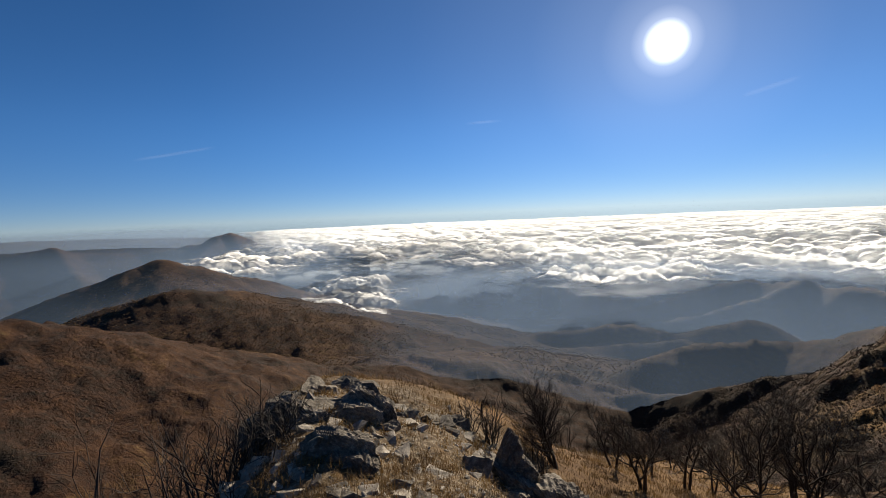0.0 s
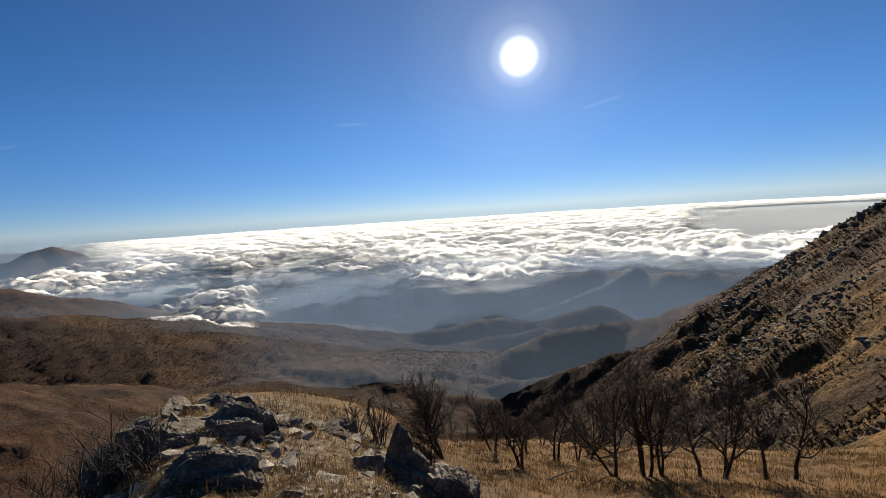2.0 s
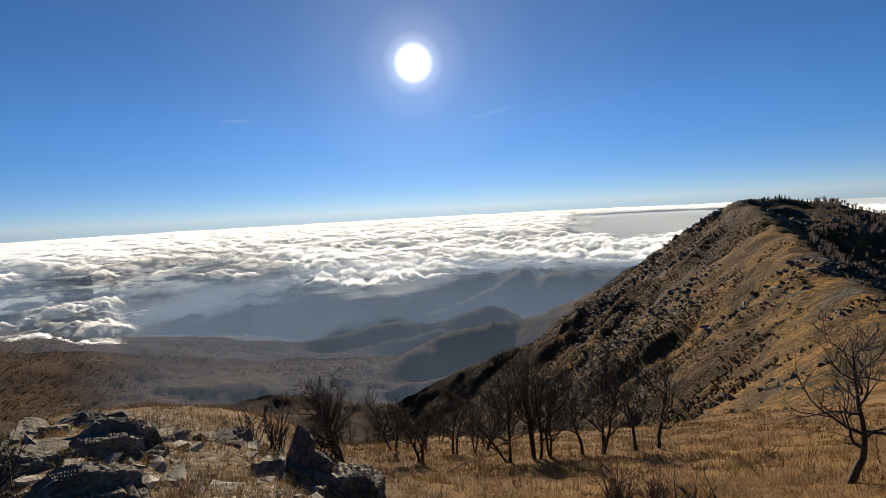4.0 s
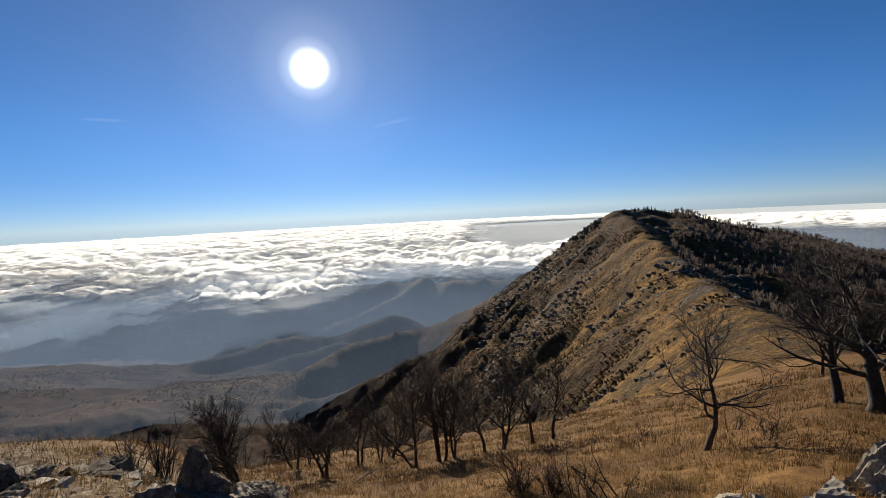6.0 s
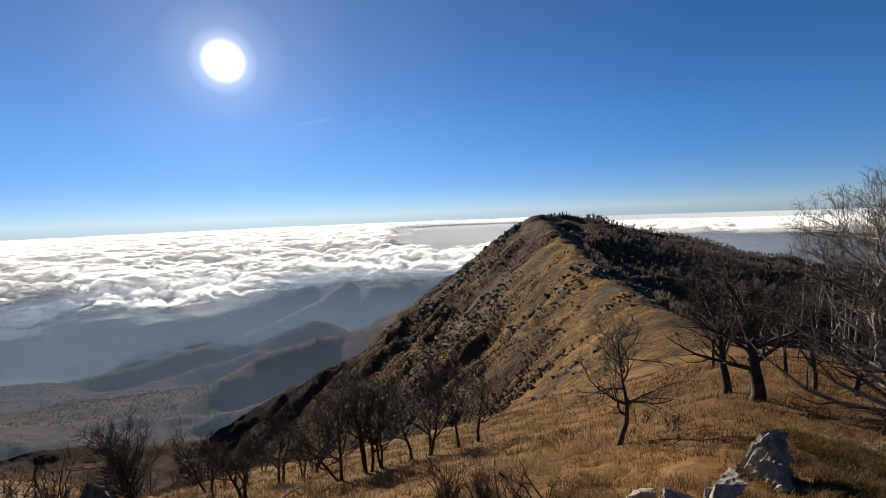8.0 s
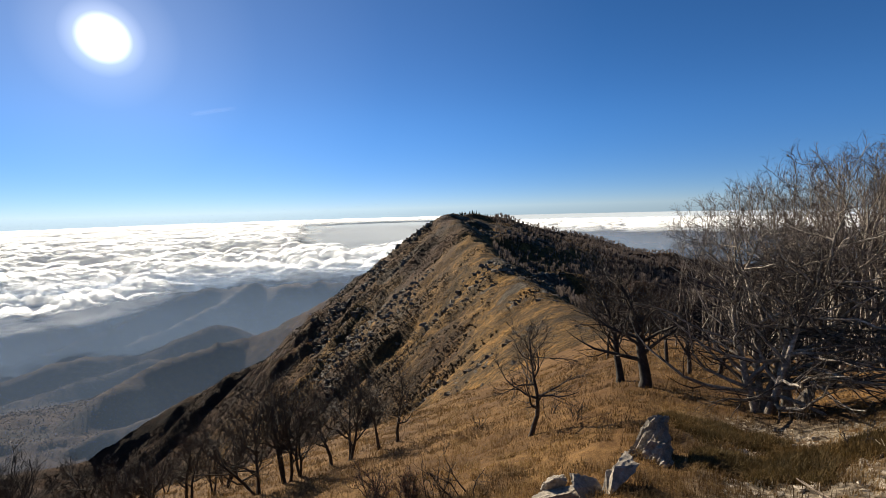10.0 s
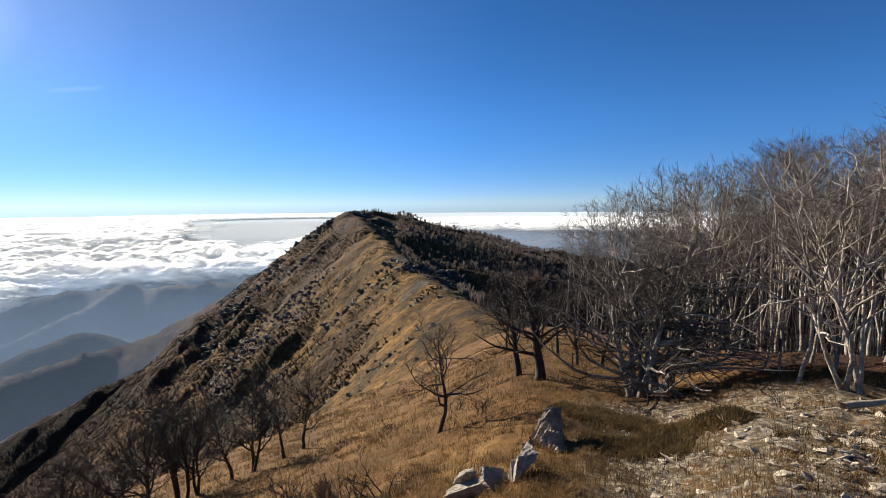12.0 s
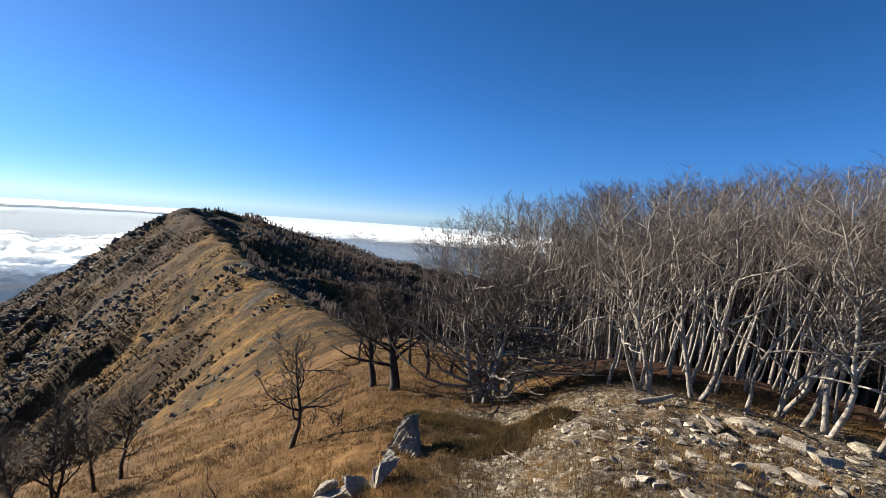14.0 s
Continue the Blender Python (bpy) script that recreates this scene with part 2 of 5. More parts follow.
HEATH = two_tone("heath", (0.022, 0.017, 0.007), (0.080, 0.053, 0.018), (0.24, 0.14, 0.048), 2.0, 0.004, 0.85, 9.0, position)
WOODS = two_tone("bare_woods", (0.055, 0.038, 0.028), (0.10, 0.068, 0.045), (0.18, 0.125, 0.07), 0.02, 0.2, 0.95, 20.0, position)
CONIFER = two_tone("conifer", (0.008, 0.012, 0.007), (0.018, 0.026, 0.014), (0.035, 0.045, 0.022), 0.1, 0.1, 0.95, 10.0, position)
PLASTER = two_tone("plaster", (0.55, 0.5, 0.44), (0.72, 0.68, 0.6), (0.82, 0.8, 0.75), 0.2, 0.01)
TILES = two_tone("roof_tiles", (0.16, 0.07, 0.045), (0.28, 0.13, 0.08), (0.4, 0.22, 0.15), 0.3, 0.02)
SCRUB = two_tone("scrub", (0.026, 0.018, 0.012), (0.055, 0.039, 0.022), (0.115, 0.08, 0.038), 0.05, 0.1, 0.95, 12.0, position)
FAR_WOODS = two_tone("far_woods", (0.085, 0.066, 0.057), (0.15, 0.12, 0.104), (0.24, 0.195, 0.17), 0.03, 0.2, 0.95, 15.0, position)
def patchy(m, scale, low, high):
    """Broad darker and paler drifts over a material."""
    nt = m.node_tree
    b = nt.nodes["Principled BSDF"]
    link = b.inputs["Base Color"].links[0]
    src = link.from_socket
    hs = nt.nodes.new("ShaderNodeHueSaturation")
    nt.links.new(src, hs.inputs["Color"])
    drift = step_node(nt, noise_node(nt, scale, 4, 0.6, position(nt)), 0.38, 0.62)
    nt.links.new(math_node(nt, "MULTIPLY_ADD", drift, high - low, low), hs.inputs["Value"])
    nt.links.new(hs.outputs[0], b.inputs["Base Color"])


patchy(STRAW, 0.55, 0.42, 1.05)
for mat_, share in ((STRAW, 0.25), (WOODS, 0.45), (FAR_WOODS, 0.4), (HEATH, 0.25)):
    let_through(mat_, share)

# ---------------------------------------------------------------- the land
def lattice(ix, iy, seed):
    h = (ix.astype(np.int64) * 374761393 + iy.astype(np.int64) * 668265263 + seed * 982451653) & 0xFFFFFFFF
    h = ((h ^ (h >> 13)) * 1274126177) & 0xFFFFFFFF
    return ((h ^ (h >> 16)) & 0xFFFF) / 65535.0


def value_noise(x, y, seed=0):
    ix, iy = np.floor(x), np.floor(y)
    fx, fy = x - ix, y - iy
    fx, fy = fx * fx * fx * (fx * (fx * 6 - 15) + 10), fy * fy * fy * (fy * (fy * 6 - 15) + 10)
    a, b = lattice(ix, iy, seed), lattice(ix + 1, iy, seed)
    c, d = lattice(ix, iy + 1, seed), lattice(ix + 1, iy + 1, seed)
    return (a + (b - a) * fx) * (1 - fy) + (c + (d - c) * fx) * fy


def fbm(x, y, octaves=5, seed=0, gain=0.5, ridged=False):
    total, amp, norm = 0.0, 1.0, 0.0
    for k in range(octaves):
        n = value_noise(x * 2 ** k + 17.3 * k, y * 2 ** k - 9.1 * k, seed + k)
        n = 1 - np.abs(2 * n - 1) if ridged else n
        total, norm, amp = total + n * amp, norm + amp, amp * gain
    return total / norm


def smooth(v, lo, hi):
    t = np.clip((v - lo) / (hi - lo), 0, 1)
    return t * t * (3 - 2 * t)


# The summit: how steeply the ground falls away in each direction (bearing from north, fall per metre, where the brow lies)
BROW = np.array([(-180, 0.10, 12), (-90, 0.45, 4.5), (-45, 0.50, 4.2), (-34, 0.40, 4.2), (-28, 0.26, 4.6), (-23, 0.13, 6.2), (-17, 0.10, 8.0), (-10, 0.15, 9.2), (0, 0.20, 9.5), (5, 0.25, 10), (13, 0.40, 14), (22, 0.43, 22), (33, 0.455, 27),
                 (42, 0.435, 27), (52, 0.41, 29), (62, 0.37, 38), (69, 0.335, 60), (76, 0.275, 90), (82, 0.235, 90), (90, 0.24, 60), (98, 0.245, 30), (105, 0.18, 18), (113, 0.12, 13), (122, 0.105, 12), (180, 0.10, 12)])

TURNS = np.arange(-180, 181, 1.0)
SOFT = np.exp(-(np.arange(-9, 10) / 4.0) ** 2)
SOFT = SOFT / SOFT.sum()
FALLS, BROWS = (np.convolve(np.pad(np.interp(TURNS, BROW[:, 0], BROW[:, k]), 9, "wrap"), SOFT, "valid") for k in (1, 2))

# Crests of the ridges: bearing, angle below the eye, distance; then the fall per metre of their flanks
RIDGES = [
    ("mountain", 0.85, [(80.2, -15.4, 75), (78.4, -14.2, 100), (75.6, -12.9, 140), (73.5, -11.7, 180), (70.8, -9.8, 235), (68, -7.4, 300), (65.7, -5.0, 380), (63.4, -2.5, 500), (61.8, -1.05, 600)]),
    ("shoulder", 0.85, [(61.8, -1.0, 600), (60.2, -1.15, 606), (58.6, -2.1, 614), (56.5, -3.6, 626), (53.8, -5.5, 645), (50, -8.3, 680), (47.6, -10.3, 700), (46.1, -11.8, 712), (42.5, -14.3, 730), (40.4, -15.4, 738)]),
    ("tail", 0.7, [(40.4, -15.4, 738), (35.3, -17.6, 760), (28.2, -20.1, 800), (22.9, -21.2, 830), (15.4, -22.2, 880)]),
    ("wooded_back", 0.32, [(61.2, -0.75, 610), (63.4, -0.95, 645), (65.8, -1.35, 670), (68.6, -2.1, 700)]),
    ("back_slope", 0.30, [(68.6, -2.1, 700), (71.3, -2.9, 740), (73.9, -3.5, 780), (78.6, -4.5, 830), (92, -6.5, 900), (110, -8, 900)]),
    ("flank", 1.0, [(71, -8.9, 310), (74, -7.8, 330), (80, -8.5, 330), (88, -10, 320)]),
    ("dark_ridge", 0.62, [(13, -22.0, 860), (17.6, -20.0, 920), (23.8, -16.9, 1050), (28.6, -15.0, 1150), (33.6, -14.4, 1220), (36.9, -13.9, 1250), (41.1, -13.0, 1250), (43.7, -11.6, 1230), (48, -9.5, 1150)]),
    ("low_ridge", 0.50, [(2.8, -15.6, 1650), (7.6, -14.9, 1650), (12, -14.7, 1650), (15.7, -14.4, 1650), (19.8, -13.6, 1650), (22.1, -13.6, 1680), (26, -14.2, 1700), (34, -12.0, 1800)]),
    ("low_spur", 0.50, [(5.5, -19.3, 1200), (10, -17.2, 1330), (15, -16.2, 1420), (21, -15.6, 1480), (27, -14.6, 1500)]),
    ("far_hills", 0.62, [(13, -14.0, 2000), (16.2, -13.1, 2050), (23.6, -11.1, 2150), (28.9, -9.0, 2280), (33.1, -8.0, 2380), (35.2, -8.4, 2350), (37.9, -7.9, 2250), (40.1, -8.55, 2200), (41.5, -8.2, 2150), (46, -8.5, 2100), (54, -8.8, 2000)]),
    ("hill_rib", 0.62, [(37.9, -7.9, 2250), (33, -10.6, 2000), (28, -12.2, 1900), (22, -13.6, 1850)]),
    ("left_range", 0.6, [(-70, -1.6, 4300), (-52, -1.5, 4300), (-43.5, -2.0, 4300), (-41.6, -1.75, 4200), (-39.8, -1.45, 4200), (-38.2, -2.1, 4200), (-35, -2.25, 4200), (-32.4, -2.55, 4200), (-28.7, -2.25, 4100), (-25.9, -1.4, 4000), (-24.3, -1.05, 4000), (-22.8, -1.6, 4000), (-19.5, -3.2, 4000)]),
    ("range_rib", 0.6, [(-39.8, -1.45, 4200), (-38.5, -4.0, 3500), (-37.5, -6.0, 3100)]),
    ("range_spur", 0.6, [(-25.5, -1.3, 4000), (-28, -3.6, 3500), (-30, -5.2, 3150)]),
    ("dim_range", 0.2, [(-70, -0.7, 4850), (-45, -0.75, 4850), (-36, -0.95, 4850), (-30, -1.2, 4850), (-22, -1.6, 4850)]),
    ("distant_hills", 0.30, [(66, -4.6, 4100), (74, -4.0, 4100), (80, -3.7, 4000), (86, -3.5, 4000), (94, -3.6, 4000), (110, -4.2, 4000)]),
    ("cloud_peak", 0.6, [(-18.5, -2.6, 4400), (-16.3, -1.5, 4400), (-13.5, -2.0, 4400), (-11, -3.0, 4400)]),
    ("bald_hill", 0.36, [(-47, -9.6, 2350), (-41.7, -8.3, 2250), (-39.2, -7.4, 2200), (-36.4, -6.1, 2150), (-33.4, -4.4, 2100), (-31.4, -3.45, 2100), (-29.4, -4.2, 2100), (-28.2, -5.5, 2120), (-23, -9.5, 2150)]),
    ("rocky_hill", 0.27, [(-38, -9.3, 1500), (-34.8, -8.5, 1450), (-31.2, -7.1, 1400), (-28.2, -6.95, 1400), (-25.3, -8.6, 1400), (-22.5, -10.6, 1420), (-18.4, -13.0, 1450), (-13.3, -15.5, 1550)]),
    ("rocky_rib", 0.30, [(-28.2, -6.95, 1400), (-26, -10.8, 1220), (-22, -14.6, 1130), (-17, -17.2, 1100)]),
    ("red_slope", 0.42, [(-75, -4, 600), (-58, -6, 620), (-44, -7.7, 650), (-41.7, -8.5, 680), (-38.5, -9.9, 705), (-35.9, -11.0, 735), (-31.2, -13.4, 790), (-25.9, -16.4, 840), (-21.3, -18.9, 900), (-18, -20.6, 980)]),
    ("valley_hill", 0.27, [(-14, -15.9, 1500), (-12, -16.0, 1480), (-7.8, -15.2, 1500), (-3.6, -16.3, 1500), (2, -15.6, 1560)]),
    ("mid_spur", 0.24, [(-16.2, -19.2, 640), (-13.4, -17.6, 760), (-9.3, -16.7, 880), (-6.5, -16.8, 900), (-2.3, -17.2, 890), (4, -18.0, 870), (6.8, -19.0, 850), (9, -21.2, 820)]),
]
EYE = 1.9


def bearing_point(az, dist):
    return math.sin(radians(az)) * dist, math.cos(radians(az)) * dist


def ridge_height(x, y, crest, fall, round_=7.0):
    """Height of a ridge over (x, y): the crest's height less its flank's fall, the highest over all stretches of the crest."""
    pts = [(*bearing_point(a, d), EYE + math.tan(radians(e)) * d) for a, e, d in crest]
    best = np.full(np.shape(x), -1e9)
    for (x0, y0, z0), (x1, y1, z1) in zip(pts, pts[1:]):
        dx, dy = x1 - x0, y1 - y0
        t = np.clip(((x - x0) * dx + (y - y0) * dy) / (dx * dx + dy * dy), 0, 1)
        dist = np.hypot(x - x0 - t * dx, y - y0 - t * dy)
        best = np.maximum(best, z0 + t * (z1 - z0) - fall * (np.sqrt(dist * dist + round_ ** 2) - round_))
    return best


def crest_distance(x, y, crest):
    pts = [bearing_point(a, d) for a, _, d in crest]
    best = np.full(np.shape(x), 1e9)
    for (x0, y0), (x1, y1) in zip(pts, pts[1:]):
        dx, dy = x1 - x0, y1 - y0
        t = np.clip(((x - x0) * dx + (y - y0) * dy) / (dx * dx + dy * dy), 0, 1)
        best = np.minimum(best, np.hypot(x - x0 - t * dx, y - y0 - t * dy))
    return best


def land_height(x, y):
    """Height of the ground, and of the summit's own slope alone."""
    x, y = np.asarray(x, float), np.asarray(y, float)
    r, az = np.hypot(x, y), np.degrees(np.arctan2(x, y))
    s, brow = np.interp(az, TURNS, FALLS), np.interp(az, TURNS, BROWS)
    over = np.maximum(r - brow, 0)
    knoll = smooth(az, -40, -25) * (1 - smooth(az, 0, 20))
    steep = 0.6 - 0.36 * smooth(az, 84, 100)
    near = -s * r - steep * over * over / (over + 4 + 5 * (1 - knoll))
    near = near + (fbm(x * 2.6, y * 2.6, 3, 7) - 0.5) * 0.13 * smooth(r, 2, 5) * (1 - smooth(r, 25, 40)) + (fbm(x * 0.9, y * 0.9, 4, 3) - 0.5) * 0.22 * smooth(r, 1, 4) + (fbm(x * 0.12, y * 0.12, 3, 5) - 0.5) * 0.9 * smooth(r, 6, 30)
    wx, wy = x + (fbm(x * 0.004, y * 0.004, 3, 31) - 0.5) * np.minimum(r * 0.08, 90), y + (fbm(x * 0.004, y * 0.004, 3, 37) - 0.5) * np.minimum(r * 0.08, 90)
    far = -(220 + 0.19 * np.minimum(r, 1400) + 0.08 * np.maximum(r - 1400, 0)) + 0.235 * np.maximum(r - 2400, 0)
    behind = 900 * smooth(az, 38, 60.5) - 900
    spine = np.full(np.shape(x), 1e9)
    for name, fall, crest in RIDGES:
        rise = ridge_height(wx * 0.55 + x * 0.45, wy * 0.55 + y * 0.45, crest, fall, 11.0 if name in ("mountain", "wooded_back") else 7.0)
        far = np.maximum(far, rise + behind if name in ("back_slope", "wooded_back") else rise)
        if name in ("mountain", "shoulder"):
            spine = np.minimum(spine, crest_distance(x, y, crest))
    rough = (np.maximum(fbm(x * 0.011, y * 0.011, 6, 11, 0.55, True), 0.42) - 0.68) * np.minimum(r * 0.045, 18 + 8 * smooth(az, 30, 45)) * smooth(r, 40, 300)
    rough = rough + (fbm(x * 0.08, y * 0.08, 5, 23, 0.62, True).clip(0.4, 1) - 0.7) * (1.4 + 5.0 * smooth(az, 26, 44)) * smooth(r, 80, 200) * (1 - smooth(r, 900, 1600))
    along, down = 0.82 * x + 0.57 * y, -0.57 * x + 0.82 * y
    bend = (fbm(x * 0.009, y * 0.009, 3, 33) - 0.5) * 60
    face = smooth(az, 24, 40) * smooth(r, 70, 210) * (1 - smooth(r, 900, 1500))
    ribs = (fbm((along + bend) * 0.017, down * 0.005, 2, 29, 0.5, True) - 0.62) * 24.0 + (fbm((along + bend) * 0.06, down * 0.016, 4, 30, 0.6, True) - 0.62) * 13.0
    rough = rough + ribs * face * smooth(spine, 3, 45)
    west = (1 - smooth(az, 14, 30)) * smooth(r, 250, 500) * (1 - smooth(r, 2200, 3000))
    rough = rough + ((fbm(x * 0.0065, y * 0.0065, 4, 45, 0.5, True) - 0.6) * 20 + (fbm(x * 0.03, y * 0.03, 5, 47, 0.55, True) - 0.6) * 4.0) * west
    uneven = (fbm(x * 0.05, y * 0.05, 4, 49, 0.55) - 0.5) * 7.0 * smooth(r, 120, 260) * (1 - smooth(r, 900, 1500))
    far = far + rough * (0.35 + 0.65 * smooth(-far, 30, 160)) + uneven
    near = np.where(r < 400, near, -1e9)
    return np.maximum(near, far), near, far


def height(x, y):
    return float(land_height(np.array([x]), np.array([y]))[0][0])


def mesh_object(name, verts, faces, mat, parent=None, smooth_faces=False, attrs=None):
    me = bpy.data.meshes.new(name)
    verts, faces = np.asarray(verts, np.float32), np.asarray(faces, np.int32)
    n = faces.shape[1]
    me.vertices.add(len(verts))
    me.vertices.foreach_set("co", verts.ravel())
    me.loops.add(faces.size)
    me.loops.foreach_set("vertex_index", faces.ravel())
    me.polygons.add(len(faces))
    me.polygons.foreach_set("loop_start", np.arange(0, faces.size, n, dtype=np.int32))
    me.polygons.foreach_set("use_smooth", np.full(len(faces), smooth_faces))
    for k, v in (attrs or {}).items():
        me.attributes.new(k, "FLOAT", "POINT").data.foreach_set("value", np.asarray(v, np.float32))
    me.update(calc_edges=True)
    me.materials.append(mat)
    ob = new(name, me)
    ob.parent = parent
    return ob


def polar_faces(na, nr, closed):
    a, r = np.meshgrid(np.arange(na if closed else na - 1), np.arange(nr - 1), indexing="ij")
    b = (a + 1) % na
    return np.stack([a * nr + r, a * nr + r + 1, b * nr + r + 1, b * nr + r], -1).reshape(-1, 4)


def build_ground():
    az = np.radians(np.concatenate([np.arange(-62, 24, 0.4), np.arange(24, 76, 0.27), np.arange(76, 142, 0.4), np.arange(142, 298, 4.0)]))
    rad = np.concatenate([[0.002, 0.15, 0.4], np.geomspace(0.8, 90, 120), np.geomspace(91, 900, 210), np.geomspace(912, 4900, 85)])
    A, R = np.meshgrid(az, rad, indexing="ij")
    x, y = R * np.sin(A), R * np.cos(A)
    z, near, far = land_height(x, y)
    deg = np.degrees(np.arctan2(x, y))
    on_near = smooth(near - far, -1, 3)
    stony = on_near * smooth(deg, 84, 97) * (1 - smooth(R, 9, 11)) + on_near * (1 - smooth(deg, 5, 30)) * 0.75 * (1 - smooth(R, 8, 11))
    stony = 0.8 + (stony - 0.8) * smooth(R, 1.5, 3.6)
    n1 = fbm(x * 0.003, y * 0.003, 4, 41)
    n2 = fbm(x * 0.02, y * 0.02, 4, 43)
    # sunlit flank lightened by colour: yellow grass and rock in place of dark woods
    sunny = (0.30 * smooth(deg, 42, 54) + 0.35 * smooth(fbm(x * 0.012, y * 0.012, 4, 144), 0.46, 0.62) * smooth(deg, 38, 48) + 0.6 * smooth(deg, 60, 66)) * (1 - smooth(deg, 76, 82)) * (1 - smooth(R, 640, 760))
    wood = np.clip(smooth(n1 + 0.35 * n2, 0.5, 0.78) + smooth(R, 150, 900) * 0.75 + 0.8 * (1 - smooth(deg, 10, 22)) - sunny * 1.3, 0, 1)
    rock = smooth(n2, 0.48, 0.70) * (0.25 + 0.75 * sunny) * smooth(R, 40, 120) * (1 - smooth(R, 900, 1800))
    litter = smooth(R, 10.2, 12.5) * smooth(deg, 100, 108) + smooth(R, 10, 16) * smooth(-deg, 130, 165)
    wood, grass = np.clip(wood + litter, 0, 1), on_near * (1 - np.clip(litter, 0, 1))
    na, nr = len(az), len(rad)
    i = np.arange(na // 2 - 1)
    middle = np.stack([i, i + 1, na - 2 - i, na - 1 - i], -1) * nr
    ob = mesh_object("ground", np.stack([x, y, z], -1).reshape(-1, 3), np.concatenate([polar_faces(na, nr, True)[:, ::-1], middle[:, ::-1]]), HILLSIDE, None, True,
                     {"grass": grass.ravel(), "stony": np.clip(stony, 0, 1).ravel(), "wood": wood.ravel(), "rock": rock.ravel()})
    return tagged(ob, "grassy mountain summit, rocky ridges and wooded valleys in autumn", "ground", kind="structure")


ground = build_ground()


# ---------------------------------------------------------------- clouds and mist
def deck(r):
    """Height of the sea of clouds over the valleys, seen out to where it meets the sky."""
    return EYE - np.interp(r, [0, 1500, 2300, 2900, 3600, 4300, 4900], [330, 350, 345, 275, 195, 132, 88])


def vapour_sheet(name, az0, az1, step, radii, z, density, mat, label, category, keep=0.02):
    az = np.radians(np.arange(az0, az1, step))
    A, R = np.meshgrid(az, radii, indexing="ij")
    x, y = R * np.sin(A), R * np.cos(A)
    dens = density(x, y, R, np.degrees(A))
    f = polar_faces(len(az), len(radii), False)[:, ::-1]
    d = dens.ravel()
    f = f[d[f].max(1) > keep]
    used, idx = np.unique(f, return_inverse=True)
    v = np.stack([x, y, z(x, y, R, dens)], -1).reshape(-1, 3)[used]
    ob = mesh_object(name, v, idx.reshape(f.shape), mat, None, True, {"thickness": d[used]})
    return tagged(ob, label, category, kind="structure")


def puffs(x, y, seed):
    """Rounded heads of cloud: the highest of many domes, one in each cell of a lattice."""
    ix, iy = np.floor(x), np.floor(y)
    best = np.zeros(np.shape(x))
    for i in (-1, 0, 1):
        for j in (-1, 0, 1):
            cx, cy = ix + i, iy + j
            d2 = (x - cx - lattice(cx, cy, seed)) ** 2 + (y - cy - lattice(cx, cy, seed + 1)) ** 2
            big = 0.5 + 0.5 * lattice(cx, cy, seed + 2)
            best = np.maximum(best, big * np.sqrt(np.maximum(1 - d2 / (big * big), 0)))
    return best


def cover(x, y):
    """How much cloud there is: rounded heaps of three sizes on a broad pattern."""
    qx, qy = x + (fbm(x * 0.009, y * 0.009, 4, 72) - 0.5) * 90, y + (fbm(x * 0.009, y * 0.009, 4, 74) - 0.5) * 90
    return 0.34 * puffs(qx * 0.006, qy * 0.006, 71) + 0.24 * puffs(qx * 0.014, qy * 0.014, 76) + 0.12 * puffs(qx * 0.034, qy * 0.034, 79) + 0.45 * fbm(x * 0.0017, y * 0.0017, 3, 67) + 0.20 * fbm(x * 0.03, y * 0.03, 4, 63, 0.6)


def sea_density(soft):
    def density(x, y, r, a):
        c = cover(x, y)
        front = np.interp(a, [-30, -14, 0, 8, 16, 22, 29, 34, 60], [3050, 2700, 2600, 2350, 2080, 2030, 2230, 2430, 2430])
        broken = 0.24 * (1 - smooth(a, 6, 20)) * (1 - smooth(r, 3300, 4200)) + 0.02
        solid = 0.55 * smooth(r - front, 300, 1700) + 0.22 * smooth(a, 14, 24) * smooth(r - front, 60, 300)
        gap = 0.95 * smooth(a, 32, 52) * smooth(r, 2950, 3550) * (1 - smooth(r, 4500, 4640))
        body = np.clip((c - 0.60 - broken + solid - 1.5 * gap) * (3.0 - soft) + 0.35 + 0.1 * soft, 0, 1) * smooth(r - front, -60, 220)
        body = body * (1 - smooth(a, 58, 66)) * (1 - smooth(-a, 15, 26))
        return np.clip(body + smooth(a, 60, 68) * smooth(r, 3560, 3760) * (1 - smooth(r, 4150, 4450)) * np.clip((c - 0.42) * 3.0 + 0.15, 0, 1), 0, 1)
    return density


def sea_height(x, y, r, dens):
    tall = np.interp(r, [2000, 2600, 3200, 4000, 4900], [170, 150, 100, 46, 13])
    return deck(r) + (cover(x, y) - 0.60) * tall * (0.3 + 0.7 * dens)


def sea_floor(x, y, r, dens):
    return deck(r) - np.interp(r, [2000, 3000, 4000, 4900], [38, 30, 14, 5]) + (fbm(x * 0.006, y * 0.006, 3, 66) - 0.5) * np.interp(r, [2000, 4900], [30, 4])


vapour_sheet("cloud_sea", -30, 124, 0.24, np.geomspace(1980, 4880, 280), sea_height, sea_density(0), CLOUD, "sea of white clouds lying below the summit", "cloud")
vapour_sheet("cloud_sea", -30, 124, 0.6, np.geomspace(1980, 4870, 120), sea_floor, sea_density(1.6), CLOUD, "soft under side of the white cloud sea", "cloud")


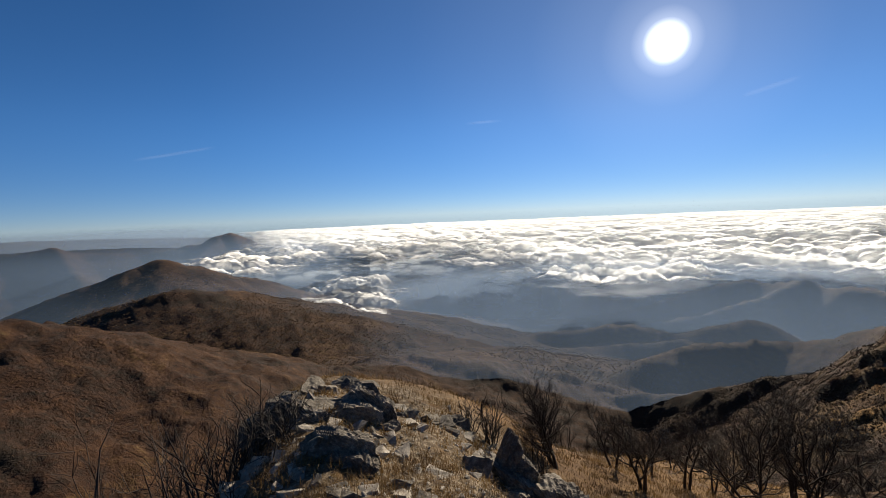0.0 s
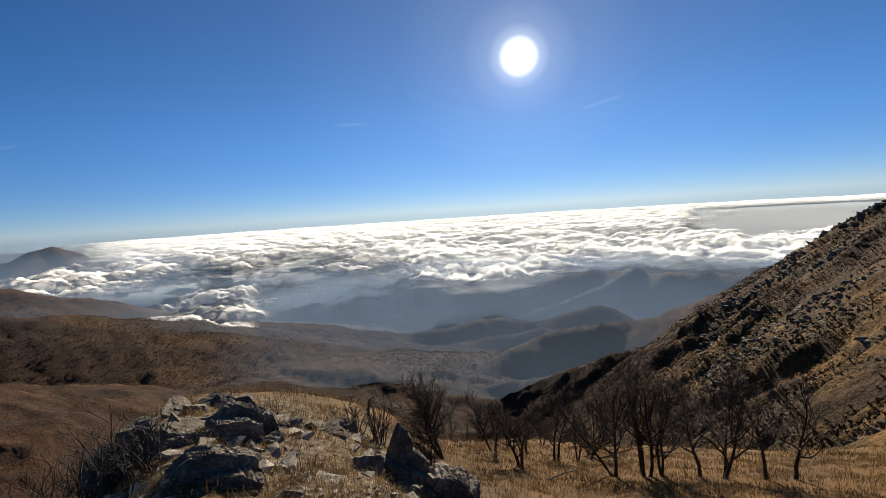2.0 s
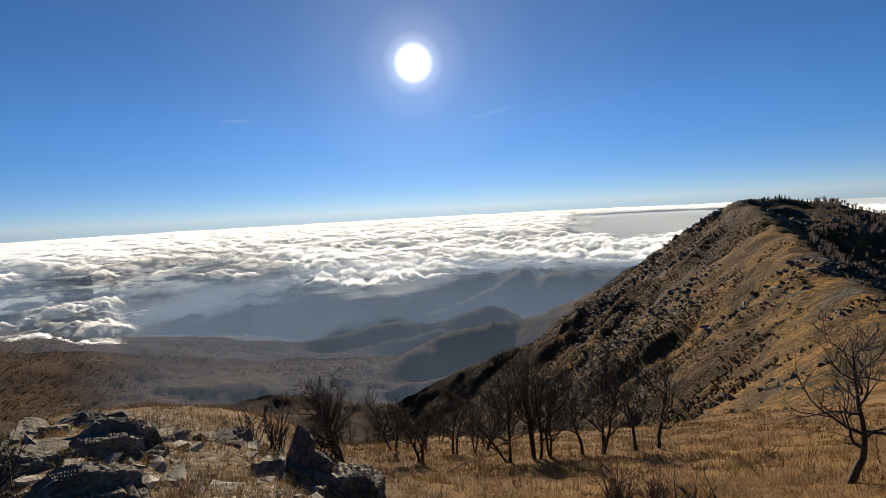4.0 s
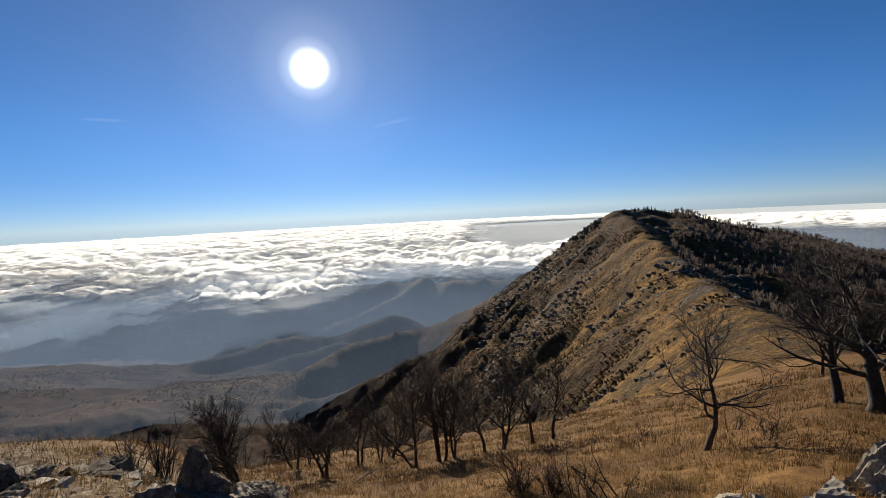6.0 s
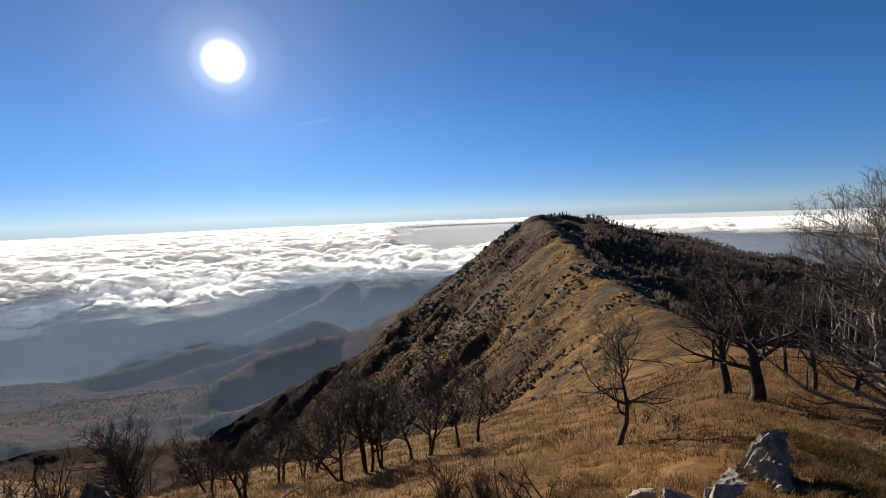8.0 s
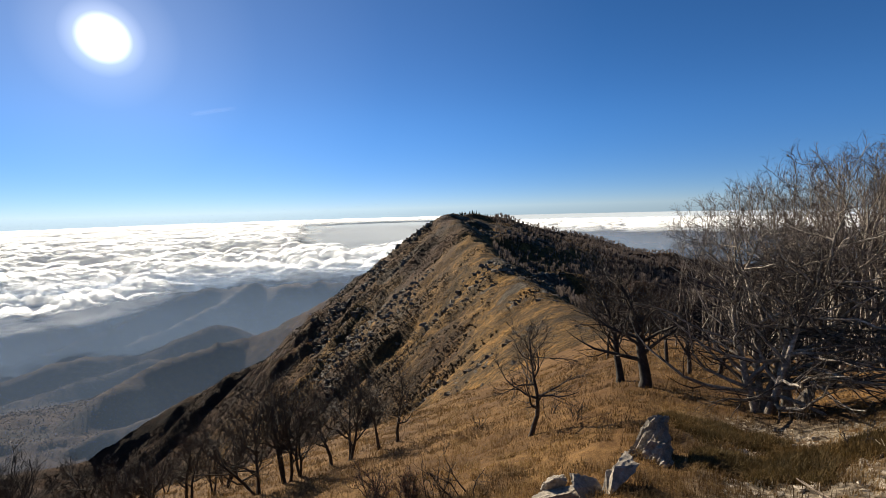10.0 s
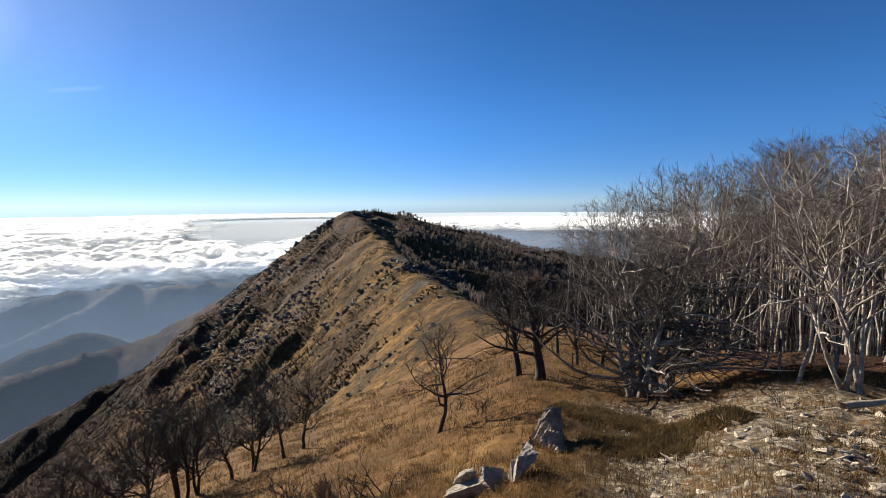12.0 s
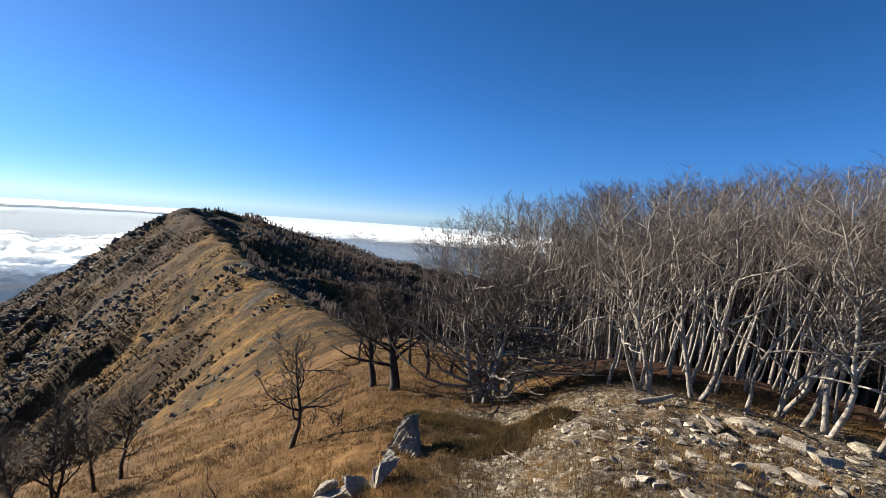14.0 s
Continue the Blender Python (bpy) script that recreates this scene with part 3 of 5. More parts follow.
def bank(az, dist, z, half, deep, tall, seed):
    """A torn bank of cloud drifting below the crests."""
    def heap(x, y):
        qx, qy = x + (fbm(x * 0.01, y * 0.01, 3, seed + 1) - 0.5) * 80, y + (fbm(x * 0.01, y * 0.01, 3, seed + 2) - 0.5) * 80
        return 0.45 * puffs(qx * 0.0055 + seed, qy * 0.0055, seed) + 0.2 * puffs(qx * 0.014, qy * 0.014 + seed, seed + 4) + 0.7 * fbm(x * 0.008, y * 0.008, 6, seed + 7, 0.62)

    def dens(x, y, r, a):
        u = np.hypot((a - az) / half, (r - dist) / deep)
        return np.clip(1.05 - u * 0.80 + (heap(x, y) - 0.70) * 1.9, 0, 1) * (1 - smooth(u, 0.7, 1.5))

    def lift(x, y, r, d):
        return z + (r - dist) * 0.13 + (heap(x, y) - 0.4) * tall * d

    vapour_sheet("cloud_bank", az - half * 1.5, az + half * 1.5, 0.2, np.linspace(dist - deep * 1.5, dist + deep * 1.5, 100), lift, dens, TORN, "torn white cloud drifting over the valley", "cloud")


bank(-22.0, 2350, -190, 7.5, 290, 90, 81)
bank(-10.0, 1780, -300, 7.0, 330, 90, 83)
bank(-14, 3000, -215, 7, 200, 80, 87)
bank(-4, 2760, -230, 6, 200, 80, 89)
bank(5, 2520, -265, 6, 200, 80, 97)
bank(1, 3200, -200, 7, 180, 60, 99)


def mist(low, most, seed):
    def dens(x, y, r, a):
        return np.clip(smooth(r, 2420, 2950) * most * (0.1 + 0.9 * smooth(a, -30, -12)) + (fbm(x * 0.0014, y * 0.0014, 4, seed) - 0.5) * 0.5 * smooth(r, 2500, 3000), 0, 1) * (1 - 0.85 * smooth(a, 60, 67) * (1 - smooth(r, 3900, 4250)))
    return vapour_sheet("mist", -64, 144, 1.0, np.geomspace(2300, 4890, 60), lambda x, y, r, d: deck(r) - low * np.interp(r, [2300, 2900, 4900], [1, 1, 0.12]), dens, MIST, "thin bluish mist lying in the valleys", "mist")


mist(60, 0.9, 91)


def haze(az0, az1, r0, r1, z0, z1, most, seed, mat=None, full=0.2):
    """A translucent sheet, tinted to stand in for distance haze, that rises towards the far side of the valley and
    thins out at its top.
    """
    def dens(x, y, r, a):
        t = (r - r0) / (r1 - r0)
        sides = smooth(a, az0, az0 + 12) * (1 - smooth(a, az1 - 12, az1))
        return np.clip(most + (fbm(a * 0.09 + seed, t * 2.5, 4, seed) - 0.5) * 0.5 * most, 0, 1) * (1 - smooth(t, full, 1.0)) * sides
    return vapour_sheet("haze", az0, az1, 1.0, np.linspace(r0, r1, 30), lambda x, y, r, d: z0 + (z1 - z0) * (r - r0) / (r1 - r0), dens, mat or HAZE, "thin blue sheet across the valley standing in for distance haze", "haze", 0.0)


# added sheets between the ridges, veiling each farther one in haze colour
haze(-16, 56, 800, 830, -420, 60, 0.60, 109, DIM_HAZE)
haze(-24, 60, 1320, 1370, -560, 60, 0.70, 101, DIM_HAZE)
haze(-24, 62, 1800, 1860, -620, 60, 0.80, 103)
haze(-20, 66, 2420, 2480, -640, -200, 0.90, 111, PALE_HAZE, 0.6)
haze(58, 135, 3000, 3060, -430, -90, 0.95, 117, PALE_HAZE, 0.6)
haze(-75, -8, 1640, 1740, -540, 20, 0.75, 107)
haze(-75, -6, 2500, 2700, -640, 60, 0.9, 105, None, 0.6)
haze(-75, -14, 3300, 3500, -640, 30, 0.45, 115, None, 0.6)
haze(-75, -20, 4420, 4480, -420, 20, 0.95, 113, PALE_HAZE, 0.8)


def wisp(az, el, long_, tall, slant, seed, label):
    """A thin streak of high ice cloud, far off."""
    u, v = np.meshgrid(np.linspace(-1, 1, 40), np.linspace(-1, 1, 10), indexing="ij")
    a, e = np.radians(az + u * long_ / 2), np.radians(el + u * slant + v * tall / 2)
    d = 4600.0
    x, y, z = d * np.sin(a) * np.cos(e), d * np.cos(a) * np.cos(e), EYE + d * np.sin(e)
    dens = np.clip(1 - v * v, 0, 1) * np.clip(1 - u * u, 0, 1) ** 0.7 * (0.45 + 0.8 * fbm(u * 3 + seed, v * 1.2 + u * 2, 3, seed))
    ob = mesh_object("cirrus", np.stack([x, y, z], -1).reshape(-1, 3), polar_faces(40, 10, False), WISP, None, True, {"thickness": dens.ravel()})
    return tagged(ob, label, "cloud", kind="structure")


wisp(5.6, 10.6, 4.5, 0.4, 0.05, 3, "faint white wisp of high cloud")
wisp(35.0, 10.9, 5.0, 0.6, 0.5, 4, "faint white wisp of high cloud")
wisp(-29.0, 7.5, 8.0, 0.4, 0.8, 6, "faint white wisp of high cloud")
wisp(39.3, 3.9, 1.0, 0.10, 0.22, 5, "short white vapour trail")
# ---------------------------------------------------------------- shapes
def part(name, verts, faces, mat, parent, label="", smooth_faces=True):
    ob = mesh_object(name, verts, faces, mat, parent, smooth_faces)
    return tagged(ob, label) if label else ob


def thing(name, label, category, group="", kind=""):
    return tagged(new(name), label, category, group, kind)


def tubes(branches, sides):
    """One mesh of tapered tubes; a branch is a line of points with a radius at each."""
    V, F, base = [], [], 0
    ring = np.arange(sides) * 2 * np.pi / sides
    cs, sn = np.cos(ring), np.sin(ring)
    for pts, rad in branches:
        pts, rad = np.asarray(pts, float), np.asarray(rad, float)
        n = len(pts)
        d = np.gradient(pts, axis=0)
        d /= np.linalg.norm(d, axis=1)[:, None] + 1e-9
        ref = np.where(np.abs(d[:, 2:3]) > 0.9, [[1.0, 0, 0]], [[0, 0, 1.0]])
        u = np.cross(d, ref)
        u /= np.linalg.norm(u, axis=1)[:, None] + 1e-9
        w = np.cross(d, u)
        V.append((pts[:, None] + rad[:, None, None] * (u[:, None] * cs[None, :, None] + w[:, None] * sn[None, :, None])).reshape(-1, 3))
        i, k = np.meshgrid(np.arange(n - 1), np.arange(sides), indexing="ij")
        j = (k + 1) % sides
        F.append((base + np.stack([i * sides + k, i * sides + j, (i + 1) * sides + j, (i + 1) * sides + k], -1)).reshape(-1, 4))
        base += n * sides
    return np.concatenate(V), np.concatenate(F)


def limb(rng, start, way, length, r0, r1, n, wobble, rise):
    """A crooked line from start, bending upward as it grows."""
    pts, d, p = [np.array(start)], np.array(way, float), np.array(start, float)
    for k in range(n):
        d = d + rng.normal(0, wobble, 3) + np.array([0, 0, rise])
        d /= np.linalg.norm(d)
        p = p + d * length / n
        pts.append(p)
    return np.array(pts), np.linspace(r0, r1, n + 1)


def side_way(rng, d, angle, turn):
    d = d / np.linalg.norm(d)
    u = np.cross(d, [0.3, 0.2, 1.0] if abs(d[2]) < 0.9 else [1.0, 0.1, 0])
    u /= np.linalg.norm(u)
    w = np.cross(d, u)
    return d * math.cos(angle) + (u * math.cos(turn) + w * math.sin(turn)) * math.sin(angle)


def grow(rng, tall, girth, stems=1, lean=0.1, first=0.35, limbs=9, open_=0.8, reach=0.5, twigs=(6, 5, 0), rise=0.10, crook=0.12):
    """The lines of a bare tree: stems, limbs, branches and twigs."""
    levels = [[], [], [], []]
    for s in range(stems):
        turn = rng.uniform(0, 6.28)
        out = lean * (1 + 0.6 * (stems > 1)) * rng.uniform(0.4, 1.3)
        h = tall * rng.uniform(0.85, 1.0) if s else tall
        base = np.array([math.cos(turn), math.sin(turn), 0]) * (girth * 1.1 if stems > 1 else 0) + np.array([0, 0, -0.15])
        pts, rad = limb(rng, base, (math.cos(turn) * out, math.sin(turn) * out, 1), h, girth, girth * 0.16, 11, crook * 0.6, 0.03)
        rad[0] *= 1.28
        levels[0].append((pts, rad))
        for k in range(limbs):
            f = first + (1 - first) * (k + rng.uniform(0, 0.8)) / limbs
            i = min(int(f * 11), 10)
            t = f * 11 - i
            p, r = pts[i] * (1 - t) + pts[i + 1] * t, rad[i] * (0.70 if girth < 0.12 else 0.46)
            way = side_way(rng, pts[i + 1] - pts[i], open_ * rng.uniform(0.7, 1.25), k * 2.4 + rng.uniform(-0.5, 0.5))
            length = tall * reach * (1.15 - 0.75 * f) * rng.uniform(0.7, 1.2)
            lp, lr = limb(rng, p, way, length, max(r, 0.008), 0.006, 7, crook * 1.3, rise)
            levels[1].append((lp, lr))
            for b in range(twigs[0]):
                g = 0.2 + 0.8 * (b + rng.uniform(0, 0.9)) / twigs[0]
                i2 = min(int(g * 7), 6)
                way2 = side_way(rng, lp[i2 + 1] - lp[i2], rng.uniform(0.5, 1.0), rng.uniform(0, 6.28))
                bp, br = limb(rng, lp[i2], way2, length * rng.uniform(0.3, 0.55) * (1.2 - 0.6 * g), max(lr[i2] * 0.55, 0.005), 0.003, 4, crook * 1.4, rise)
                levels[2].append((bp, br))
                for c in range(twigs[1]):
                    q = rng.uniform(0.15, 1.0)
                    i3 = min(int(q * 4), 3)
                    way3 = side_way(rng, bp[i3 + 1] - bp[i3], rng.uniform(0.35, 0.9), rng.uniform(0, 6.28))
                    tp, tr = limb(rng, bp[i3] * (1 - (q * 4 - i3)) + bp[i3 + 1] * (q * 4 - i3), way3, length * rng.uniform(0.14, 0.28), 0.0032, 0.0015, 1, crook, rise)
                    levels[3].append((tp, tr))
                    for e in range(twigs[2]):
                        way4 = side_way(rng, tp[1] - tp[0], rng.uniform(0.3, 0.8), rng.uniform(0, 6.28))
                        levels[3].append(limb(rng, tp[0] + (tp[1] - tp[0]) * rng.uniform(0.3, 1.0), way4, length * rng.uniform(0.07, 0.14), 0.0024, 0.0012, 1, crook, rise))
    return levels


def bare_tree(name, seed, label, bark, twig, group="", **shape):
    rng = np.random.default_rng(seed)
    lv = grow(rng, **shape)
    top = max(p[:, 2].max() for level in lv for p, _ in level)
    fit_ = shape["tall"] / top
    lv = [[(p * [1, 1, fit_], r) for p, r in level] for level in lv]
    tree = thing(name, label, "tree", group)
    for stem in lv[0]:
        part("trunk", *tubes([stem], 8), bark, tree)
    v1, f1 = tubes(lv[1], 4)
    v2, f2 = tubes(lv[2], 3)
    v3, f3 = tubes(lv[3], 3)
    crown = part("crown", np.concatenate([v1, v2, v3]), np.concatenate([f1, f2 + len(v1), f3 + len(v1) + len(v2)]), bark, tree)
    crown.data.materials.append(twig)
    crown.data.polygons.foreach_set("material_index", (np.arange(len(f1) + len(f2) + len(f3)) >= len(f1)).astype(np.int32))
    return tree


def stand(az, dist, turn=0.0, size=1.0, sink=0.0, tip=(0, 0)):
    """A pose on the ground in that direction."""
    x, y = bearing_point(az, dist)
    return pose(x, y, height(x, y) - sink, tip[0], tip[1], turn) @ Matrix.Diagonal((size, size, size, 1))


def leaning(x, y, deg):
    """A tilt along the wood's edge, away from the wind."""
    a = math.atan2(x, y)
    return Matrix.Rotation(radians(deg), 4, (math.sin(a), math.cos(a), 0))


def place(ob, m):
    ob.matrix_basis = m
    return ob


# ---------------------------------------------------------------- the beech wood
STANDPOINT = (-1.3, 0.2, 2.27)
kinds = [bare_tree("beech_tree", 100 + k, "bare grey beech tree standing in the wood", BARK, TWIGS, "trees of the beech wood",
                   tall=5.6 + 0.35 * (k % 4), girth=0.046 + 0.006 * (k % 3), lean=0.08, first=0.44, limbs=11, open_=0.70, reach=0.42, rise=0.10, twigs=(6, 5, 1), crook=0.14) for k in range(5)]
slim = [bare_tree("beech_tree", 150 + k, "slim straight grey beech tree standing in the wood", BARK, TWIGS, "trees of the beech wood",
                  tall=6.0 + 0.3 * k, girth=0.030 + 0.005 * k, lean=0.06, first=0.54, limbs=9, open_=0.62, reach=0.34, rise=0.10, twigs=(5, 4, 1), crook=0.09) for k in range(5)]
edge = [bare_tree("beech_tree", 170 + k, "pale crooked beech tree with spreading limbs at the wood's edge", BARK, TWIGS, "trees of the beech wood",
                  tall=5.6, girth=0.048 + 0.006 * k, stems=1 + k % 2, lean=0.22, first=0.26, limbs=12, open_=0.80, reach=0.50, rise=0.09, twigs=(6, 5, 1), crook=0.19) for k in range(4)]
rng = np.random.default_rng(5)
first_use = set()
TALL = {}
for pool, h0, dh in ((kinds, 5.6, 0.35), (slim, 6.0, 0.3)):
    for k, ob in enumerate(pool):
        TALL[ob.name] = h0 + dh * (k % 4 if pool is kinds else k)


def plant(ob, m):
    if ob.name in first_use:
        return copy_thing(ob, m @ Matrix.Diagonal((1 / ob.scale[0], 1 / ob.scale[1], 1 / ob.scale[2], 1)))
    first_use.add(ob.name)
    return place(ob, m)


def bearing_of(x, y):
    """Bearing and distance from the summit's standing place."""
    return math.degrees(math.atan2(x - STANDPOINT[0], y - STANDPOINT[1])), math.hypot(x - STANDPOINT[0], y - STANDPOINT[1])


ROOF = [(78, -5.5), (84, -3.0), (86.5, -1.4), (90.5, 1.2), (94, 3.0), (97, 3.9), (104, 5.3), (112, 7.0), (119, 8.0), (126, 8.9), (130, 9.2), (145, 9.2)]


def canopy(x, y, up):
    """How tall a tree must be there for the wood's even, wind-cut roof."""
    az, d = bearing_of(x, y)
    return STANDPOINT[2] + d * math.tan(radians(np.interp(az, [a for a, _ in ROOF], [e for _, e in ROOF]) + up)) - height(x, y)


def wind(x, y):
    """How far the trunks lean along the edge, more and more towards the open summit."""
    return np.interp(bearing_of(x, y)[0], [100, 108, 116, 124, 134, 145], [0, 1, 3, 6, 9, 9])


# the edge of the wood
for k, (az, d) in enumerate([(112.5, 10.2), (116.4, 9.5), (118.0, 9.4), (123.0, 9.5), (128.4, 9.2), (130.4, 10.1), (133.4, 9.6), (136.1, 9.3), (140.0, 9.0), (143.0, 9.1)]):
    x, y = bearing_point(az, d)
    size = canopy(x, y, rng.uniform(-1.2, -0.2)) / 5.6
    plant(edge[k % 4], pose(x, y, height(x, y)) @ leaning(x, y, wind(x, y) + rng.uniform(-4, 5)) @ pose(0, 0, 0, 0, 0, rng.uniform(0, 360)) @ Matrix.Scale(size, 4))
# and its depth
spots = []
while len(spots) < 285:
    az, d = rng.uniform(84, 152), 9.8 + 34 * rng.uniform(0, 1) ** 1.5
    edge_d = np.interp(az, [84, 92, 97, 103, 110, 118, 127, 150], [44, 34, 24, 15.5, 11.0, 10.1, 10.0, 9.8])
    x, y = bearing_point(az, d)
    if d > edge_d and all((x - a) ** 2 + (y - b) ** 2 > 0.42 for a, b in spots):
        spots.append((x, y))
for k, (x, y) in enumerate(spots):
    pool = kinds if k % 3 == 0 else slim
    s = min(canopy(x, y, rng.uniform(-1.6, -0.1)), 14) / TALL[pool[k % 5].name]
    plant(pool[k % 5], pose(x, y, height(x, y) - 0.05) @ leaning(x, y, wind(x, y) + rng.uniform(-4, 4)) @ pose(0, 0, 0, rng.uniform(-2, 2), rng.uniform(-2, 2), rng.uniform(0, 360)) @ Matrix.Diagonal((s ** 0.8, s ** 0.8, s, 1)))

# ---------------------------------------------------------------- single trees
place(bare_tree("spreading_beech", 11, "low spreading beech with many pale tangled branches", BARK, BROWN_TWIGS, tall=4.7, girth=0.085, stems=5, lean=0.17, first=0.12, limbs=18, open_=1.15, reach=0.60, rise=0.05, twigs=(7, 5, 1), crook=0.17), stand(95.7, 11.2, 40))
place(bare_tree("spreading_beech", 12, "low spreading beech with many pale tangled branches", BARK, BROWN_TWIGS, tall=5.3, girth=0.095, stems=4, lean=0.17, first=0.14, limbs=16, open_=1.1, reach=0.56, rise=0.05, twigs=(7, 5, 1), crook=0.17), stand(98.3, 11.7, 200))
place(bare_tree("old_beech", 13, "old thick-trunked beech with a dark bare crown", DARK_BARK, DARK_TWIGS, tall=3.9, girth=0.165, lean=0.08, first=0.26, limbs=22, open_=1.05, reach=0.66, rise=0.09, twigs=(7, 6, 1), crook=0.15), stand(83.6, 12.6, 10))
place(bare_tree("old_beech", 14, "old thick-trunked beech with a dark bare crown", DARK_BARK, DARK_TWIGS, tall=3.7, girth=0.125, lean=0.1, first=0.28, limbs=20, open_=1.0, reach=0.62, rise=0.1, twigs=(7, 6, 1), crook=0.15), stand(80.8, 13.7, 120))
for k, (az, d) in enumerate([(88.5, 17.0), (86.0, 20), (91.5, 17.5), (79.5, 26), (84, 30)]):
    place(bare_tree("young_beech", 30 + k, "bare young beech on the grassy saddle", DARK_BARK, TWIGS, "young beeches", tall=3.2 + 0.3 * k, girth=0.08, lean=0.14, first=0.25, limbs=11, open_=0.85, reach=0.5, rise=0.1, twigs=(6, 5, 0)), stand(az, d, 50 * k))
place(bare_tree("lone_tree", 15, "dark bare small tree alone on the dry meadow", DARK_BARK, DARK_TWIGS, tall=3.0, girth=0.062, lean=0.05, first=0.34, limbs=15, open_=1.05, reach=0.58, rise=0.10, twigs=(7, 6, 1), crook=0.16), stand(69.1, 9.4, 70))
DARK = dict(first=0.24, limbs=12, open_=0.75, reach=0.54, rise=0.10, twigs=(7, 6, 1), crook=0.15)
for k, (az, d, h, st) in enumerate([(13.2, 10.6, 1.85, 4), (34.4, 13.2, 2.75, 3), (37.8, 13.6, 2.9, 3), (39.8, 13.8, 2.7, 2), (43.4, 14.4, 2.5, 1), (45.6, 14.4, 2.7, 2), (49.8, 15.0, 2.7, 1), (52.2, 15.6, 2.8, 1),
                                    (23.1, 12.5, 1.5, 2), (19.5, 15, 1.7, 2), (27.5, 16, 2.0, 2), (31.5, 18, 2.2, 2)]):
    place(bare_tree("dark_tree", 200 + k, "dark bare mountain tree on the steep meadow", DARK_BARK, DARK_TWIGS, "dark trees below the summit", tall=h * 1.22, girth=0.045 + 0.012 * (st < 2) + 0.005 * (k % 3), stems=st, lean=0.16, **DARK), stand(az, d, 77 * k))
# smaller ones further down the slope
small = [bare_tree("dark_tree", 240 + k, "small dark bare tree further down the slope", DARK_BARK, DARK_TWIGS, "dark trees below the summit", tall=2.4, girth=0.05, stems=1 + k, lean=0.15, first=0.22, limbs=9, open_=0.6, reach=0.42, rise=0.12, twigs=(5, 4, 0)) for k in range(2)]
for k in range(16):
    az, d = rng.uniform(8, 36), rng.uniform(16, 26)
    plant(small[k % 2], stand(az, d, rng.uniform(0, 360), rng.uniform(0.45, 0.8)))


# ---------------------------------------------------------------- rocks
def hull_plate(r, size, level, rough, seed):
    """One angular block: the hull of a few points, its faces split and roughened."""
    bm = bmesh.new()
    pts = r.uniform(-1, 1, (11, 3))
    pts /= np.abs(pts).max(1)[:, None] ** 0.75
    for p in pts * np.array(size):
        bm.verts.new(p)
    bmesh.ops.convex_hull(bm, input=bm.verts)
    loose = [v for v in bm.verts if not v.link_faces]
    bmesh.ops.delete(bm, geom=loose, context="VERTS")
    bmesh.ops.triangulate(bm, faces=bm.faces)
    for _ in range(level):
        bmesh.ops.subdivide_edges(bm, edges=bm.edges, cuts=1, use_grid_fill=True)
    bmesh.ops.triangulate(bm, faces=bm.faces)
    bm.verts.index_update()
    v = np.array([p.co for p in bm.verts])
    f = np.array([[q.index for q in p.verts] for p in bm.faces])
    bm.free()
    u = v / max(size)
    n = fbm(u[:, 0] * 4 + u[:, 2] * 2.3 + seed, u[:, 1] * 4 - u[:, 2] * 1.9, 4, seed % 50, 0.6, True) - 0.55
    return v * (1 + (n * rough)[:, None]), f


def rock_shape(seed, size, plates=1, level=3, rough=0.3):
    """A boulder of one or more angular plates that share one dip."""
    r = np.random.default_rng(seed)
    V, F, b = [], [], 0
    for k in range(plates):
        s = np.array(size) * ((1.0, 1.0, 1.0) if plates == 1 else (r.uniform(0.45, 0.85), r.uniform(0.6, 0.95), r.uniform(0.35, 0.75)))
        v, f = hull_plate(r, s, level, rough, seed + k)
        if plates > 1:
            e = np.array(Euler((r.uniform(-0.25, 0.25) + 0.3, r.uniform(-0.3, 0.3), r.uniform(-0.5, 0.5))).to_matrix())
            v = v @ e.T + r.uniform(-0.5, 0.5, 3) * np.array(size) * [1, 0.8, 0.6]
        V.append(v)
        F.append(f + b)
        b += len(v)
    return np.concatenate(V), np.concatenate(F)


def rock(name, seed, size, m, mat, label, group="", plates=1, level=3, category="rock", rough=0.3):
    v, f = rock_shape(seed, size, plates, level, rough)
    ob = mesh_object(name, v, f, mat, None, False)
    ob.matrix_basis = m
    return tagged(ob, label, category, group)


KNOLL = [  # bearing, distance, half sizes, turn, tilt, plates
    (-6.9, 5.15, (0.28, 0.22, 0.20), 60, 5, 2), (9.6, 6.7, (0.46, 0.34, 0.34), 75, 0, 4), (12.9, 7.3, (0.56, 0.36, 0.26), 100, 6, 3), (2.6, 5.6, (0.32, 0.24, 0.18), 15, 0, 3),
    (-24.2, 5.25, (0.42, 0.30, 0.26), 30, 8, 3), (-27.0, 5.4, (0.26, 0.2, 0.18), 80, 0, 3), (-21.4, 6.5, (0.42, 0.32, 0.44), 50, 10, 4), (-15.6, 6.7, (0.42, 0.30, 0.36), 10, 6, 4), (-9.7, 7.0, (0.42, 0.32, 0.36), 70, 4, 4),
    (-5.6, 7.2, (0.28, 0.2, 0.17), 15, 0, 3), (-1.8, 7.1, (0.44, 0.28, 0.24), 140, 6, 4), (0.6, 7.6, (0.28, 0.22, 0.2), 35, 0, 3), (-16.0, 7.7, (0.40, 0.34, 0.26), 95, 0, 4), (-13.4, 8.2, (0.40, 0.3, 0.24), 55, 0, 4), (-19.0, 7.4, (0.36, 0.3, 0.30), 20, 10, 4), (-10.2, 8.3, (0.34, 0.28, 0.22), 65, 0, 4), (-8.0, 6.2, (0.22, 0.16, 0.1), 15, 0, 2),
]
